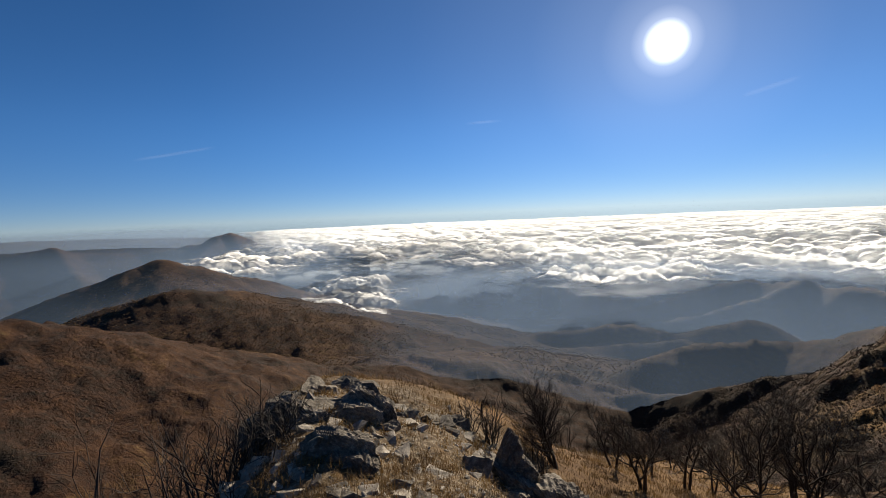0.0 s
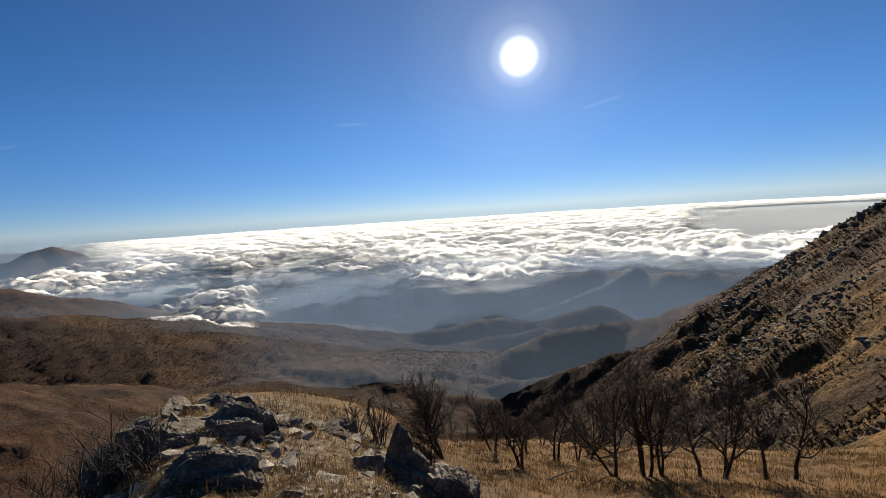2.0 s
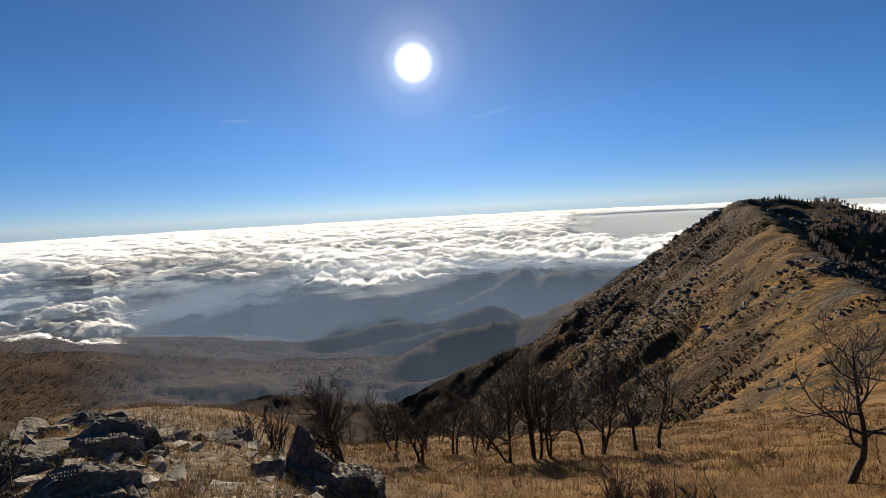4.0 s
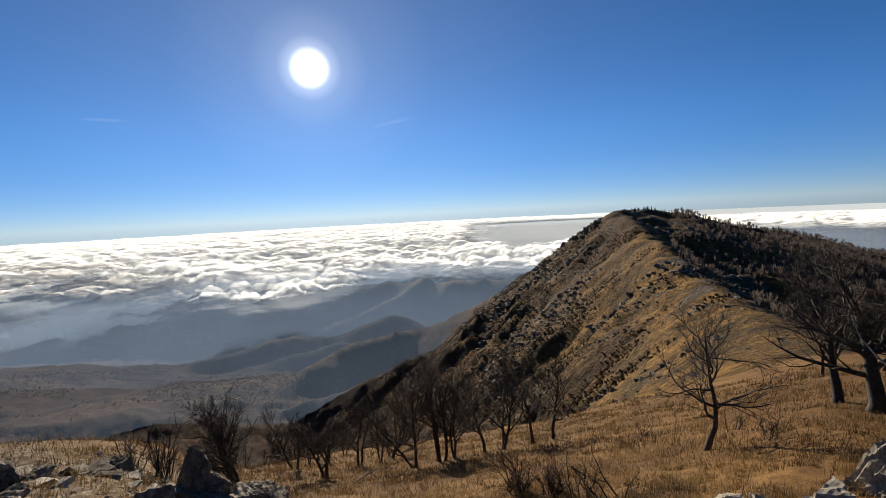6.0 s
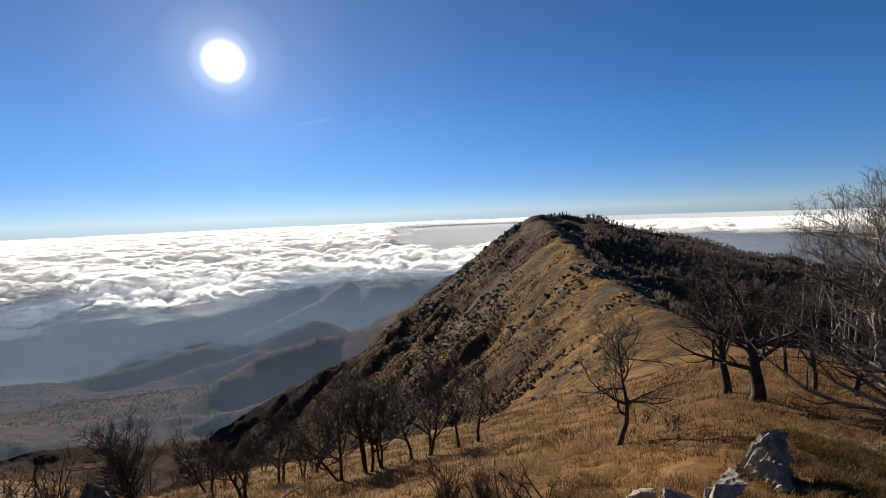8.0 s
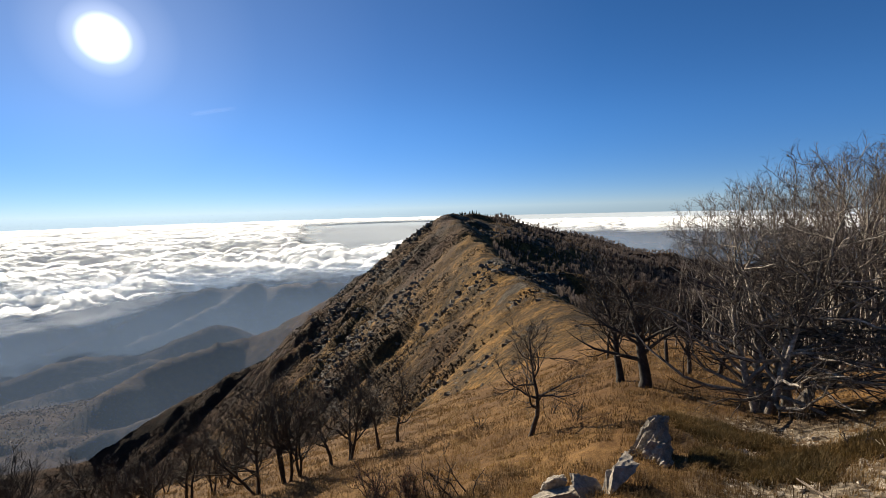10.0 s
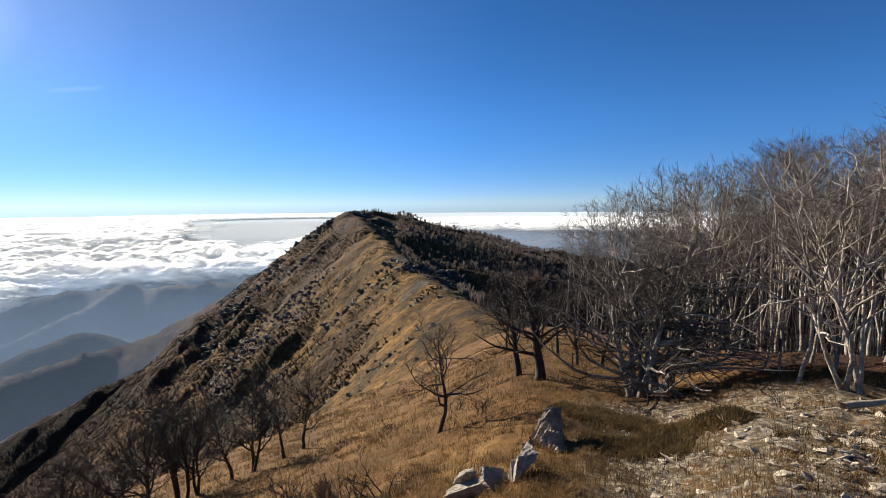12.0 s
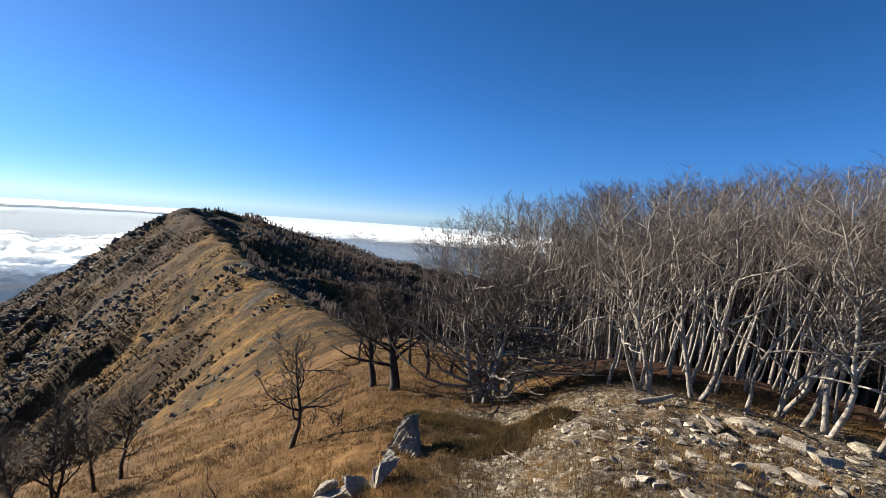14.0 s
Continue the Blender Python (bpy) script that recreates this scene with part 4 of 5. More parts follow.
for k, (az, d, size, turn, tilt, plates) in enumerate(KNOLL):
    rock("boulder", 300 + k, size, stand(az, d, turn, 1.0, size[2] * 0.3, (tilt, tilt * 0.5)), PALE_ROCK if -28 < az < -24 else ROCK, "jagged dark schist boulder on the summit knoll" if az > -24 else "pale broken schist boulder at the knoll's brink", "boulders of the knoll", plates, 3)
for k in range(120):
    az, d = rng.uniform(-25, 14), 4.0 + 4.4 * rng.uniform(0, 1) ** 1.4
    s = rng.uniform(0.03, 0.13)
    rock("stone", 400 + k, (s * 1.4, s, s * 0.5), stand(az, d, rng.uniform(0, 360), 1.0, 0.0, (rng.uniform(-12, 12), rng.uniform(-12, 12))), ROCK if k % 5 < 2 else PALE_ROCK, "small broken schist stone in the dry grass", "stones of the knoll", 1, 1, "stone")


# pale slab by the meadow and the boulders before it
def plate(outline, thick, seed, rough):
    """An upright slab of schist: an outline given depth, its faces split, and furrowed along the grain."""
    bm = bmesh.new()
    r = np.random.default_rng(seed)
    front = [bm.verts.new((u + r.normal(0, 0.01), -thick / 2 + r.normal(0, 0.03), v)) for u, v in outline]
    back = [bm.verts.new((u * 0.92 + r.normal(0, 0.02), thick / 2 + r.normal(0, 0.03), v * 0.96)) for u, v in outline]
    bm.faces.new(front)
    bm.faces.new(back[::-1])
    n = len(outline)
    for k in range(n):
        bm.faces.new((front[k], back[k], back[(k + 1) % n], front[(k + 1) % n]))
    bmesh.ops.recalc_face_normals(bm, faces=bm.faces)
    bmesh.ops.triangulate(bm, faces=bm.faces)
    for _ in range(4):
        bmesh.ops.subdivide_edges(bm, edges=bm.edges, cuts=1, use_grid_fill=True)
    bmesh.ops.triangulate(bm, faces=bm.faces)
    bm.verts.index_update()
    bm.normal_update()
    v, nm = np.array([p.co for p in bm.verts]), np.array([p.normal for p in bm.verts])
    f = np.array([[q.index for q in p.verts] for p in bm.faces])
    bm.free()
    along, across = 0.45 * v[:, 0] + 0.9 * v[:, 2], 0.9 * v[:, 0] - 0.45 * v[:, 2]
    n = fbm(across * 16 + v[:, 1] * 7 + seed, along * 3.5 + v[:, 1] * 3, 5, seed % 40, 0.6, True) - 0.6
    return v + nm * (n * rough)[:, None], f


def slab():
    """Two leaning plates of bedrock, the lower one split off in front."""
    sheets = [(plate([(-0.44, -0.35), (-0.30, 0.02), (-0.02, 0.58), (0.07, 0.66), (0.14, 0.50), (0.20, 0.12), (0.16, -0.35)], 0.34, 21, 0.10), (0, 0.06, 0)),
              (plate([(-0.06, -0.35), (0.06, 0.14), (0.16, 0.30), (0.26, 0.28), (0.40, 0.02), (0.46, -0.35)], 0.30, 22, 0.10), (0.03, -0.14, 0)),
              (plate([(-0.30, -0.35), (-0.24, -0.02), (-0.08, 0.10), (0.02, -0.02), (0.05, -0.35)], 0.2, 23, 0.08), (0.0, -0.2, 0))]
    V, F, b = [], [], 0
    for (v, f), off in sheets:
        V.append(v + off)
        F.append(f + b)
        b += len(v)
    ob = mesh_object("slab_rock", np.concatenate(V), np.concatenate(F), PALE_ROCK, None, False)
    return tagged(ob, "pale tilted schist slab rising from dry grass", "rock")


def crag(name, sheets, mat, label, m, group=""):
    """An outcrop of several upright plates: outline, thickness, offset and turn of each."""
    V, F, b = [], [], 0
    for k, (outline, thick, off, turn) in enumerate(sheets):
        v, f = plate(outline, thick, 31 + k + len(outline), 0.11)
        e = np.array(Euler((radians(-8), 0, radians(turn))).to_matrix())
        V.append(v @ e.T + off)
        F.append(f + b)
        b += len(v)
    ob = mesh_object(name, np.concatenate(V), np.concatenate(F), mat, None, False)
    ob.matrix_basis = m
    return tagged(ob, label, "rock", group)


WEDGE = [(-0.62, -0.3), (-0.56, -0.02), (-0.16, 0.30), (0.06, 0.33), (0.52, 0.10), (0.64, -0.3)]
SPIRE = [(-0.30, -0.4), (-0.24, 0.05), (-0.06, 0.40), (0.00, 0.56), (0.09, 0.50), (0.14, 0.22), (0.30, 0.08), (0.34, -0.4)]
LOW = [(-0.5, -0.3), (-0.42, 0.02), (-0.1, 0.16), (0.30, 0.12), (0.48, -0.02), (0.52, -0.3)]
crag("crag", [(WEDGE, 0.5, (0, 0, 0), 6), (LOW, 0.36, (0.12, -0.26, -0.04), -14)], ROCK, "dark wedge of schist bedrock on the knoll", stand(-15.0, 4.95, 14, 0.80, 0.0), "boulders of the knoll")
crag("crag", [(SPIRE, 0.34, (0.05, 0.1, 0.1), 10), (WEDGE, 0.4, (-0.22, -0.08, 0.02), -8), (LOW, 0.5, (-0.1, -0.38, -0.02), 18), (LOW, 0.4, (0.5, -0.1, -0.06), -20)], ROCK, "jagged dark schist outcrop with a pointed crest", stand(7.0, 6.15, -8, 1.05, 0.0), "boulders of the knoll")
crag("crag", [(WEDGE, 0.4, (0, 0, 0.02), -20), (LOW, 0.3, (-0.4, 0.2, -0.02), 24), (LOW, 0.4, (0.3, -0.3, 0), 10)], ROCK, "broken dark schist outcrop at the knoll's brink", stand(-19.6, 6.4, 24, 0.74, 0.0), "boulders of the knoll")
crag("crag", [(LOW, 0.45, (0, 0, 0.04), 12), (WEDGE, 0.3, (0.2, 0.3, -0.04), -16)], ROCK, "low dark schist outcrop in dry grass", stand(-12.6, 6.4, 10, 0.9, 0.0), "boulders of the knoll")
place(slab(), stand(84.0, 5.9, -118, 0.88, 0.06, (-16, -6)))
rock("slab_rock", 503, (0.16, 0.15, 0.34), stand(79.6, 4.25, 10, 1.0, -0.08, (8, 14)), PALE_ROCK, "small pale schist block in dry grass", "", 2, 3)
rock("boulder", 504, (0.52, 0.26, 0.26), stand(70.5, 4.45, 105, 1.0, -0.04, (0, 6)), PALE_ROCK, "grey lichened boulder in the grass", "", 2, 4)
rock("boulder", 505, (0.26, 0.22, 0.22), stand(76.0, 4.25, 40, 1.0, -0.02), PALE_ROCK, "grey lichened boulder in the grass", "", 2, 3)
# flat stones of the path
PATH = [(125.6, 7.5, 0.36), (129.2, 8.0, 0.40), (131.4, 7.2, 0.26), (128.3, 6.2, 0.18), (134.4, 7.6, 0.32), (124.6, 7.9, 0.24), (118.5, 6.7, 0.22), (137.0, 7.4, 0.4), (138.8, 9.0, 0.34), (121.9, 7.3, 0.2), (115.8, 6.2, 0.16), (126.1, 6.6, 0.22), (132.3, 6.1, 0.38), (136.5, 6.4, 0.3), (128.0, 7.1, 0.2)]
for k, (az, d, s) in enumerate(PATH):
    s *= 0.72
    rock("path_stone", 600 + k, (s, s * 0.7, s * 0.34), stand(az, d, 20 + 37 * k % 90 - 40, 1.0, -s * 0.08, (rng.uniform(-6, 10), rng.uniform(-8, 8))), STONE, "flat sunlit stone set in the trodden path", "stones of the path", 1, 3, "stone", 0.2)
for k in range(170):
    az, d = rng.uniform(96, 141), rng.uniform(3.9, 8.6)
    s = rng.uniform(0.025, 0.10) * (0.7 if az < 108 else 1)
    rock("path_stone", 700 + k, (s * 1.2, s * 0.9, s * 0.5), stand(az, d, rng.uniform(0, 360), 1.0, -s * 0.12), STONE, "loose pale stone lying on the path", "stones of the path", 1, 1, "stone", 0.2)


# chips of stone strewn over the bare ground
def gravel(name, label, n, az0, az1, r0, r1, small, large, seed, mat):
    r = np.random.default_rng(seed)
    shapes = [hull_plate(np.random.default_rng(seed + k), (1.0, 0.75, 0.35), 0, 0.0, seed) for k in range(8)]
    az, d = np.radians(r.uniform(az0, az1, n)), np.sqrt(r.uniform(r0 ** 2, r1 ** 2, n))
    x, y = d * np.sin(az), d * np.cos(az)
    keep = fbm(x * 0.9, y * 0.9, 3, seed) + r.uniform(-0.18, 0.18, n) > 0.44
    x, y = x[keep], y[keep]
    z = land_height(x, y)[0]
    V, F, b = [], [], 0
    for k in range(len(x)):
        v, f = shapes[k % 8]
        e = np.array(Euler((r.normal(0, 0.25), r.normal(0, 0.25), r.uniform(0, 6.28))).to_matrix())
        s = small * (large / small) ** (r.uniform(0, 1) ** 2)
        V.append(v * s @ e.T + (x[k], y[k], z[k] + s * 0.1))
        F.append(f + b)
        b += len(v)
    return tagged(mesh_object(name, np.concatenate(V), np.concatenate(F), mat, None, False), label, "gravel", kind="stuff")


gravel("gravel", "broken pale stone chips strewn on the trodden path", 5200, 92, 143, 3.4, 9.6, 0.010, 0.05, 640, STONE)
gravel("gravel", "broken schist chips on the bare knoll", 2600, -26, 16, 3.4, 7.5, 0.010, 0.05, 660, PALE_ROCK)


# dead wood lying by the path
def dead_wood(name, seed, az, d, turn, length, girth, label, forks=0):
    r = np.random.default_rng(seed)
    lines = [limb(r, (0, 0, girth * 0.8), (1, 0, 0.03), length, girth, girth * 0.6, 8, 0.06, 0.0)]
    for k in range(forks):
        lines.append(limb(r, lines[0][0][3 + k], (0.6, r.uniform(-1, 1), 0.25), length * 0.4, girth * 0.5, girth * 0.15, 5, 0.1, 0.0))
    v, f = tubes(lines, 7)
    return tagged(place(mesh_object(name, v, f, PALE_WOOD, None, True), stand(az, d, turn, 1.0, 0.0)), label, "dead wood")


PALE_WOOD = two_tone("weathered_wood", (0.12, 0.09, 0.065), (0.30, 0.24, 0.18), (0.50, 0.42, 0.33), 4.0, 0.01, 0.9, 8.0)
dead_wood("fallen_log", 61, 117.0, 7.9, -62, 0.8, 0.06, "pale weathered log lying by the path")
dead_wood("dead_branch", 62, 106.0, 6.6, -20, 0.55, 0.018, "bleached dead branch lying on the path", 3)
dead_wood("dead_branch", 63, 103.0, 5.0, 40, 0.35, 0.012, "bleached dead branch lying on the path", 2)
dead_wood("dead_branch", 64, 26.0, 10.5, 10, 0.9, 0.02, "bleached dead branch lying in the meadow", 4)


# ---------------------------------------------------------------- grass, heath and bushes
def blades(spots, tall, wide, rng, droop=0.5, bent=True):
    """Bent blades, or straight ones of one face: spots (n,3), heights (n,) and widths (n,)."""
    n = len(spots)
    turn, lean = rng.uniform(0, 2 * np.pi, n), rng.uniform(0.15, 1.0, n) * droop
    d = np.stack([np.cos(turn), np.sin(turn), np.zeros(n)], -1)
    s = np.stack([-np.sin(turn), np.cos(turn), np.zeros(n)], -1) * wide[:, None]
    up = np.array([0, 0, 1.0])
    mid = spots + up * (tall * 0.6)[:, None] + d * (tall * lean * 0.3)[:, None]
    tip = spots + up * (tall * (1 - 0.35 * lean))[:, None] + d * (tall * lean)[:, None]
    if not bent:
        return np.stack([spots - s, spots + s, tip], 1).reshape(-1, 3), np.arange(n)[:, None] * 3 + np.array([[0, 1, 2]])
    v = np.stack([spots - s, spots + s, mid + s * 0.7, mid - s * 0.7, tip], 1).reshape(-1, 3)
    b = np.arange(n)[:, None] * 5
    f = np.concatenate([b + [0, 1, 2], b + [0, 2, 3], b + [3, 2, 4]])
    return v, f


def tussocks(name, label, n_clumps, per, az0, az1, r0, r1, tall, spread, seed, mat, skip, category="grass", bent=True):
    rng = np.random.default_rng(seed)
    az, d = np.radians(rng.uniform(az0, az1, n_clumps)), r0 * (r1 / r0) ** rng.uniform(0, 1, n_clumps)
    x, y = d * np.sin(az), d * np.cos(az)
    keep = skip(x, y, d, np.degrees(az), rng.uniform(0, 1, n_clumps))
    x, y, d = x[keep], y[keep], d[keep]
    size = np.maximum(1.0, d / 9.0) ** 0.5 * rng.uniform(0.35, 1.5, len(x)) ** 1.3
    bx = np.repeat(x, per) + rng.normal(0, spread, len(x) * per) * np.repeat(np.maximum(size, 0.6), per)
    by = np.repeat(y, per) + rng.normal(0, spread, len(x) * per) * np.repeat(np.maximum(size, 0.6), per)
    z, near, far = land_height(bx, by)
    t = np.repeat(size, per) * tall * rng.uniform(0.4, 1.2, len(bx))
    w = 0.0026 * np.maximum(1, np.repeat(d, per) / 4.5) * rng.uniform(0.7, 1.4, len(bx))
    v, f = blades(np.stack([bx, by, z - 0.01], -1), t, w, rng, 1.15, bent)
    ob = mesh_object(name, v, f, mat, None, False)
    return tagged(ob, label, category, kind="stuff")


def meadow_only(x, y, d, a, u):
    patch = fbm(x * 0.7, y * 0.7, 3, 57)
    bare = smooth(a, 92, 102) * 0.50 + (1 - smooth(a, 4, 14)) * 0.35
    return (u < 1.05 - bare) & (patch > 0.22 + 0.3 * (bare > 0.3) * (u - 0.2)) & ((a < 103) | (d < 11.5))


tussocks("dry_grass", "long dry golden mountain grass in tussocks", 5600, 26, -34, 142, 3.2, 8, 0.10, 0.060, 9, STRAW, meadow_only)
tussocks("meadow_grass", "dry golden grass of the falling meadow", 9500, 22, -34, 142, 8, 40, 0.12, 0.13, 10, STRAW, meadow_only, "grass", False)


def heath_clump(az, d, size, seed, label):
    rng = np.random.default_rng(seed)
    x0, y0 = bearing_point(az, d)
    n = int(5200 * size)
    a, r = rng.uniform(0, 6.283, n), np.sqrt(rng.uniform(0, 1, n)) * size
    lob = 0.65 + 0.5 * value_noise(np.cos(a) * 1.7 + seed, np.sin(a) * 1.7, seed)
    x, y = x0 + np.cos(a) * r * lob * 1.15, y0 + np.sin(a) * r * lob * 0.8
    dome = np.sqrt(np.clip(1 - (r / size) ** 2, 0, 1))
    z = land_height(x, y)[0]
    v, f = blades(np.stack([x, y, z - 0.02], -1), 0.06 + 0.16 * dome * rng.uniform(0.6, 1.1, n), np.full(n, 0.005), rng, 0.6)
    return tagged(mesh_object("heather_clump", v, f, HEATH, None, False), label, "shrub", "heather clumps")


for k, (az, d, s) in enumerate([(90.5, 8.0, 0.8), (95.5, 7.7, 0.7), (92.5, 6.1, 0.7), (98.0, 6.0, 0.65), (101, 6.9, 0.8), (105.5, 7.2, 0.6), (86.5, 8.4, 0.4)]):
    heath_clump(az, d, s, 900 + k, "low dark brown-green heather clump beside the path")


def bush(name, seed, label, m, tall, stems, mat, leaf=None, group=""):
    rng = np.random.default_rng(seed)
    ob = thing(name, label, "bush", group)
    main, fine = [], []
    for k in range(stems):
        turn, out = rng.uniform(0, 6.283), rng.uniform(0.1, 0.9)
        p, r = limb(rng, (rng.normal(0, tall * 0.12), rng.normal(0, tall * 0.12), -0.05), (math.cos(turn) * out, math.sin(turn) * out, 1), tall * rng.uniform(0.6, 1.1), 0.011 * tall + 0.003, 0.003, 7, 0.16, 0.05)
        main.append((p, r))
        for b in range(6):
            i = rng.integers(2, 7)
            q, s = limb(rng, p[i], side_way(rng, p[i] - p[i - 1], rng.uniform(0.4, 0.9), rng.uniform(0, 6.28)), tall * rng.uniform(0.15, 0.4), 0.005, 0.002, 4, 0.16, 0.06)
            fine.append((q, s))
            for c in range(3):
                fine.append(limb(rng, q[rng.integers(1, 5)], side_way(rng, q[4] - q[2], rng.uniform(0.4, 0.9), rng.uniform(0, 6.28)), tall * rng.uniform(0.06, 0.16), 0.003, 0.0015, 2, 0.15, 0.04))
    for stem in main:
        part("stem", *tubes([stem], 5), mat, ob)
    part("crown", *tubes(fine, 3), mat, ob)
    if leaf:
        tips = np.concatenate([p for p, _ in fine])
        tips = tips[rng.integers(0, len(tips), 900)] + rng.normal(0, 0.02, (900, 3))
        part("foliage", *blades(tips, np.full(900, 0.022), np.full(900, 0.006), rng, 1.2), leaf, ob, "small withered red-brown leaves", False)
    return place(ob, m)


RUSSET = two_tone("withered_leaf", (0.05, 0.022, 0.016), (0.12, 0.05, 0.035), (0.2, 0.09, 0.05), 6.0, 0.001)
BUSHES = [(-26.5, 5.5, 1.1, 14), (-29.5, 5.4, 1.5, 12), (-22.5, 5.9, 0.75, 12), (-19.5, 5.7, 0.6, 10), (-33.0, 5.2, 1.7, 7), (-38.5, 4.6, 2.3, 2), (-36.5, 4.5, 1.5, 2), (4.6, 7.6, 0.75, 16), (2.2, 7.9, 0.6, 10), (-25, 6.6, 0.7, 10), (11, 8.6, 0.8, 8),
          (57.0, 5.6, 0.85, 6), (54.0, 5.9, 0.6, 5), (75.5, 9.2, 0.45, 6), (72, 11, 0.5, 6), (62.5, 12.5, 0.5, 7), (103.8, 7.2, 0.5, 2), (111.5, 7.9, 0.45, 2)]
for k, (az, d, h, n) in enumerate(BUSHES):
    bush("bare_bush", 1000 + k, "leafless dark bush with thin upright twigs", stand(az, d, 33 * k), h, n, DARK_TWIGS, None, "bare bushes")
bush("leafy_bush", 1050, "dense russet bush with withered leaves", stand(46.8, 6.6, 0), 0.62, 22, DARK_TWIGS, RUSSET)
bush("leafy_bush", 1051, "dense russet bush with withered leaves", stand(51.0, 6.3, 90), 0.5, 18, DARK_TWIGS, RUSSET)


# ---------------------------------------------------------------- far vegetation and rock
def scatter(n, az0, az1, r0, r1, seed, keep):
    rng = np.random.default_rng(seed)
    az, r = np.radians(rng.uniform(az0, az1, n)), np.sqrt(rng.uniform(r0 ** 2, r1 ** 2, n))
    x, y = r * np.sin(az), r * np.cos(az)
    k = keep(x, y, r, np.degrees(az), rng.uniform(0, 1, n))
    x, y = x[k], y[k]
    return np.stack([x, y, land_height(x, y)[2]], -1), rng


def brush(name, spots, rng, tall, mat, label, rays=7, wide=0.28, flat=1.0):
    """Far bare trees: each a sheaf of thin spreading boughs."""
    n = len(spots)
    t = tall * rng.uniform(0.5, 1.25, n)
    V, F = [], []
    for k in range(rays):
        a, o = rng.uniform(0, 6.283, n), rng.uniform(0.05, 0.5, n) * flat
        d = np.stack([np.cos(a) * o, np.sin(a) * o, np.ones(n)], -1) * t[:, None] * rng.uniform(0.7, 1.0, (n, 1))
        s = np.stack([-np.sin(a), np.cos(a), np.zeros(n)], -1) * (t * wide * 0.5)[:, None]
        V.append(np.stack([spots - [0, 0, 0.3], spots + d + s, spots + d * rng.uniform(0.8, 1.0, (n, 1)) - s], 1).reshape(-1, 3))
        F.append(np.arange(n)[:, None] * 3 + np.array([0, 1, 2]) + k * n * 3)
    return tagged(mesh_object(name, np.concatenate(V), np.concatenate(F), mat, None, False), label, "woods", kind="stuff")


spots, r2 = scatter(9000, 64, 118, 190, 900, 21, lambda x, y, r, a, u: (a > 66.5 + 9 * smooth(360 - r, 0, 170)) & ((r > 330) | (a > 74)))
brush("far_wood", spots, r2, 6.5, FAR_WOODS, "bare grey-brown beech wood on the mountain's back", 18, 0.05, 0.8)
# the shade deep inside the wood is put into this darker wood colour
SHADED_WOODS = two_tone("shaded_woods", (0.022, 0.017, 0.014), (0.045, 0.036, 0.030), (0.09, 0.073, 0.062), 0.03, 0.2, 0.95, 15.0, position)
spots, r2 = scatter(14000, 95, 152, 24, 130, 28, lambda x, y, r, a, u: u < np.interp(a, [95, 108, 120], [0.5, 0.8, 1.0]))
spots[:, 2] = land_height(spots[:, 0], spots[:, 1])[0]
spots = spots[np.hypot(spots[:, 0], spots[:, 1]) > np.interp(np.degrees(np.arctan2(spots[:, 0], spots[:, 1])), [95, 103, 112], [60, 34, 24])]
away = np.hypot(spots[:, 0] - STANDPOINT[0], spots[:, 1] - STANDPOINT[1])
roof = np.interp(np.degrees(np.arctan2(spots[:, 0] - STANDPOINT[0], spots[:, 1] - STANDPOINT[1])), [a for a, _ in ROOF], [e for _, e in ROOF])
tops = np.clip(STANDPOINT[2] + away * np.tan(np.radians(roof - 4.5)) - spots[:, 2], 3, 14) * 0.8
brush("back_wood", spots, r2, tops, SHADED_WOODS, "bare beech wood falling away behind the summit, coloured dark as in shade", 12, 0.012, 0.4)
spots, r2 = scatter(34000, -62, 48, 850, 2000, 22, lambda x, y, r, a, u: (fbm(x * 0.004, y * 0.004, 4, 51) + 0.25 * fbm(x * 0.02, y * 0.02, 3, 53) > 0.58) | (u < 0.04))
brush("valley_wood", spots, r2, 3.0, WOODS, "bare brown woods on the valley slopes", 6, 0.7, 1.9)
spots, r2 = scatter(30000, -62, 8, 200, 900, 29, lambda x, y, r, a, u: fbm(x * 0.012, y * 0.012, 4, 59) + 0.45 * (u - 0.5) > 0.60)
brush("slope_scrub", spots, r2, 1.2, WOODS, "dark leafless scrub on the red-brown slope", 6, 0.35, 1.6)
spots, r2 = scatter(80000, 18, 72, 170, 780, 24, lambda x, y, r, a, u: fbm((0.82 * x + 0.57 * y) * 0.022, (0.82 * y - 0.57 * x) * 0.016, 5, 55, 0.62) + 0.16 * (u - 0.5) + 0.15 * (1 - smooth(a, 44, 58)) - 0.10 * smooth(a, 57, 64) > 0.515)
brush("hillside_scrub", spots, r2, 1.0, SCRUB, "dark leafless scrub on the mountain's flank", 7, 0.5, 2.6)


def conifers():
    rng = np.random.default_rng(8)
    for k in range(260):
        t = rng.uniform(0, 1) ** 1.2
        az, dist = 62.3 + 13 * t, 640 + 165 * t + rng.uniform(-15, 25)
        yield (*bearing_point(az, dist), rng.uniform(2.5, 6.0))


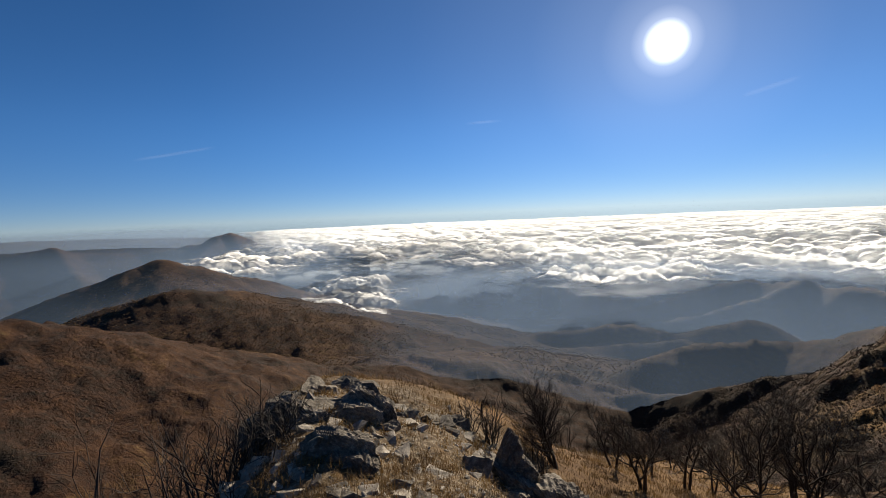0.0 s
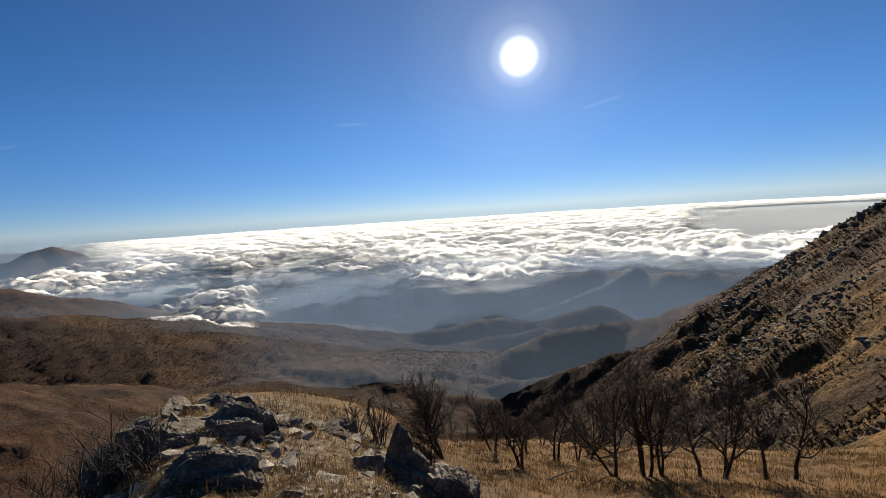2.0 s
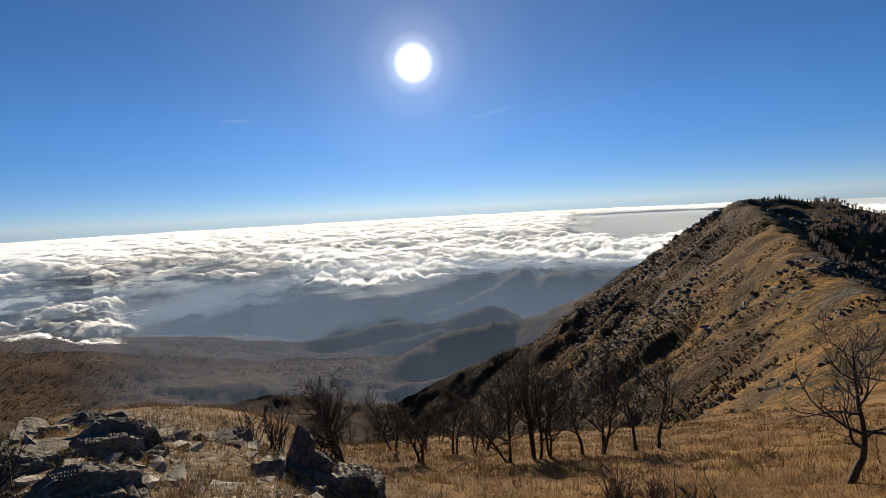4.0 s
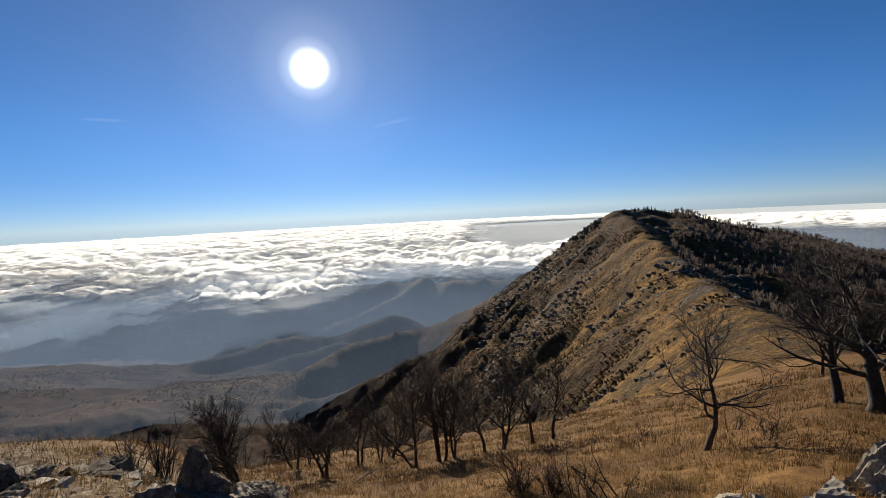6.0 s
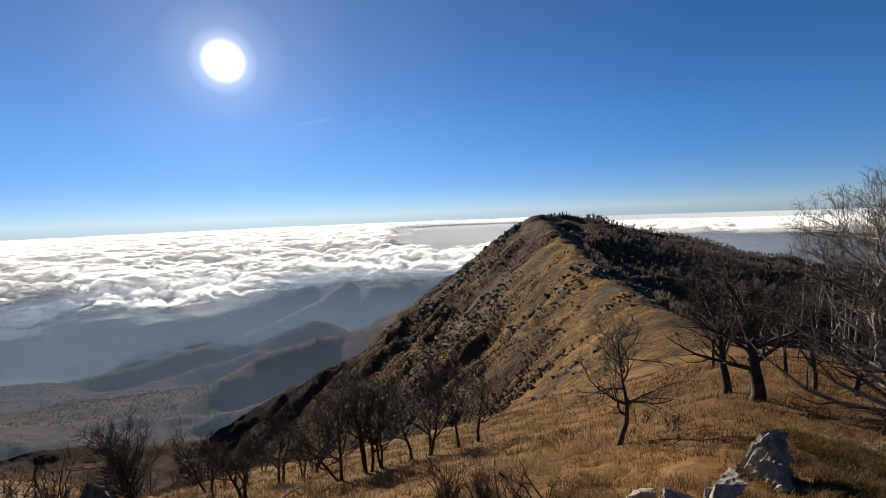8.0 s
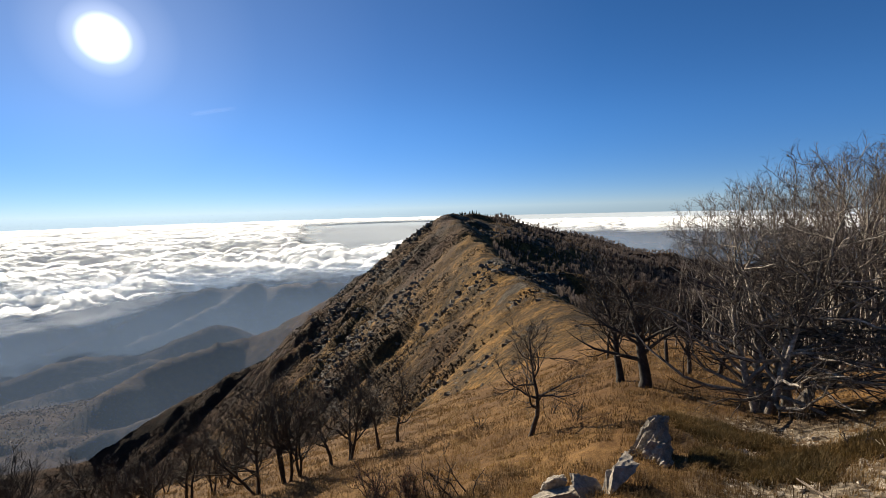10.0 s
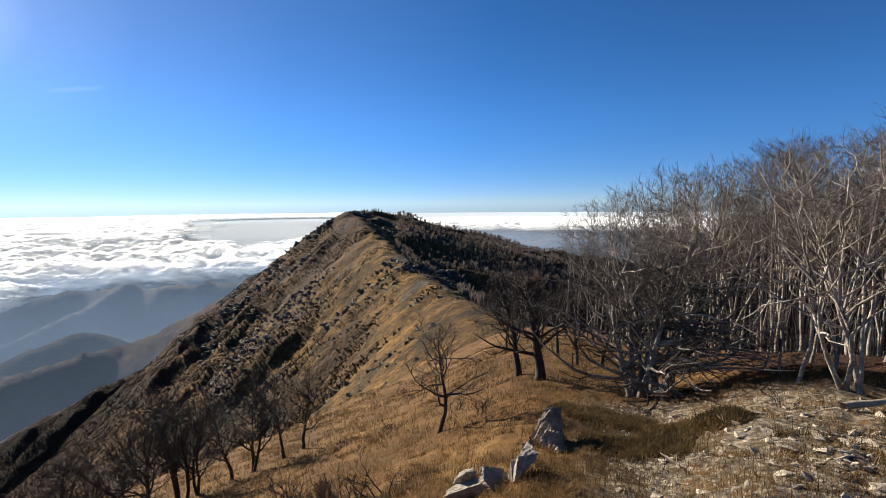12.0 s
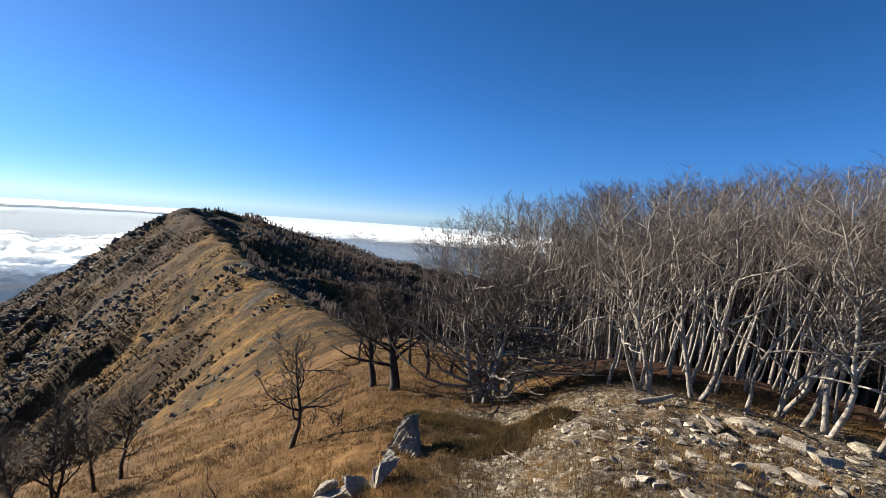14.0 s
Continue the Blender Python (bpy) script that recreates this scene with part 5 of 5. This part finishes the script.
def conifer_row():
    rng = np.random.default_rng(9)
    V, F, b = [], [], 0
    for x, y, h in conifers():
        z = height(x, y)
        for lo, hi, w in ((0.1, 0.55, 0.2), (0.35, 0.8, 0.15), (0.6, 1.0, 0.1)):
            a = np.arange(6) * 1.047 + rng.uniform(0, 1)
            ring = np.stack([x + np.cos(a) * h * w * rng.uniform(0.7, 1.2, 6), y + np.sin(a) * h * w * rng.uniform(0.7, 1.2, 6), np.full(6, z + h * lo)], -1)
            V.append(np.concatenate([ring, [[x, y, z + h * hi]]]))
            F += [[b + i, b + (i + 1) % 6, b + 6] for i in range(6)]
            b += 7
    return tagged(mesh_object("conifer_wood", np.concatenate(V), F, CONIFER, None, False), "dark conifers along the mountain's crest", "woods", kind="stuff")


conifer_row()


def outcrops():
    spots, rng = scatter(12000, 44, 75, 100, 640, 27, lambda x, y, r, a, u: fbm((0.82 * x + 0.57 * y) * 0.024, (0.82 * y - 0.57 * x) * 0.018, 5, 143, 0.6) + 0.14 * (u - 0.5) > 0.60)
    close, _ = scatter(1500, 64, 79, 75, 215, 31, lambda x, y, r, a, u: fbm(x * 0.05, y * 0.05, 4, 44) + 0.10 * (u - 0.5) > 0.60)
    close[:, 2] = land_height(close[:, 0], close[:, 1])[0] - 0.3
    spots = np.concatenate([spots, close])
    shapes = [rock_shape(800 + k, (1, 0.8, 0.75), 1, 1, 0.3) for k in range(6)]
    V, F, b = [], [], 0
    for k, p in enumerate(spots):
        v, f = shapes[k % 6]
        a, s = rng.normal(2.1, 0.9), rng.uniform(0.3, 1.0) ** 2 * 2.2 * (0.5 + np.hypot(p[0], p[1]) / 420 - 0.2)
        m = np.array([[math.cos(a), -math.sin(a), 0], [math.sin(a), math.cos(a), 0], [0, 0, 1.0]])
        V.append(v * [1.5, 0.8, 0.7] @ m.T * s + p)
        F.append(f + b)
        b += len(v)
    return tagged(mesh_object("rock_outcrops", np.concatenate(V), np.concatenate(F), ROCK_FAR, None, False), "dark rock outcrops breaking through the grassy slope", "rocks", kind="stuff")


ROCK_FAR = two_tone("outcrop", (0.03, 0.025, 0.019), (0.085, 0.070, 0.052), (0.21, 0.175, 0.13), 0.12, 0.25, 0.9, 9.0, position)
outcrops()


# ---------------------------------------------------------------- the village in the valley
def house(seed, m):
    r = np.random.default_rng(seed)
    w, l, h, g = r.uniform(8, 11), r.uniform(10, 16), r.uniform(6, 9), r.uniform(2, 3)
    ob = thing("house", "pale plastered village house with a tiled gable roof", "house", "houses of the village")
    x, y = w / 2, l / 2
    part("wall", [(-x, -y, -3), (x, -y, -3), (x, y, -3), (-x, y, -3), (-x, -y, h), (x, -y, h), (x, y, h), (-x, y, h)], [(0, 1, 5, 4), (1, 2, 6, 5), (2, 3, 7, 6), (3, 0, 4, 7)], PLASTER, ob, "", False)
    e = 0.6
    part("roof", [(-x - e, -y - e, h - 0.3), (x + e, -y - e, h - 0.3), (x + e, y + e, h - 0.3), (-x - e, y + e, h - 0.3), (0, -y - e, h + g), (0, y + e, h + g)],
         [(0, 4, 5, 3), (1, 2, 5, 4), (0, 1, 4, 4), (3, 5, 2, 2), (0, 3, 2, 1)], TILES, ob, "", False)
    return place(ob, m)


r3 = np.random.default_rng(77)
for k in range(34):
    az, d = 3.0 + r3.normal(0, 0.9), 2150 + r3.normal(0, 60)
    x, y = bearing_point(az, d)
    house(1200 + k, pose(x, y, height(x, y), 0, 0, r3.uniform(0, 180)) @ Matrix.Scale(1.3, 4))
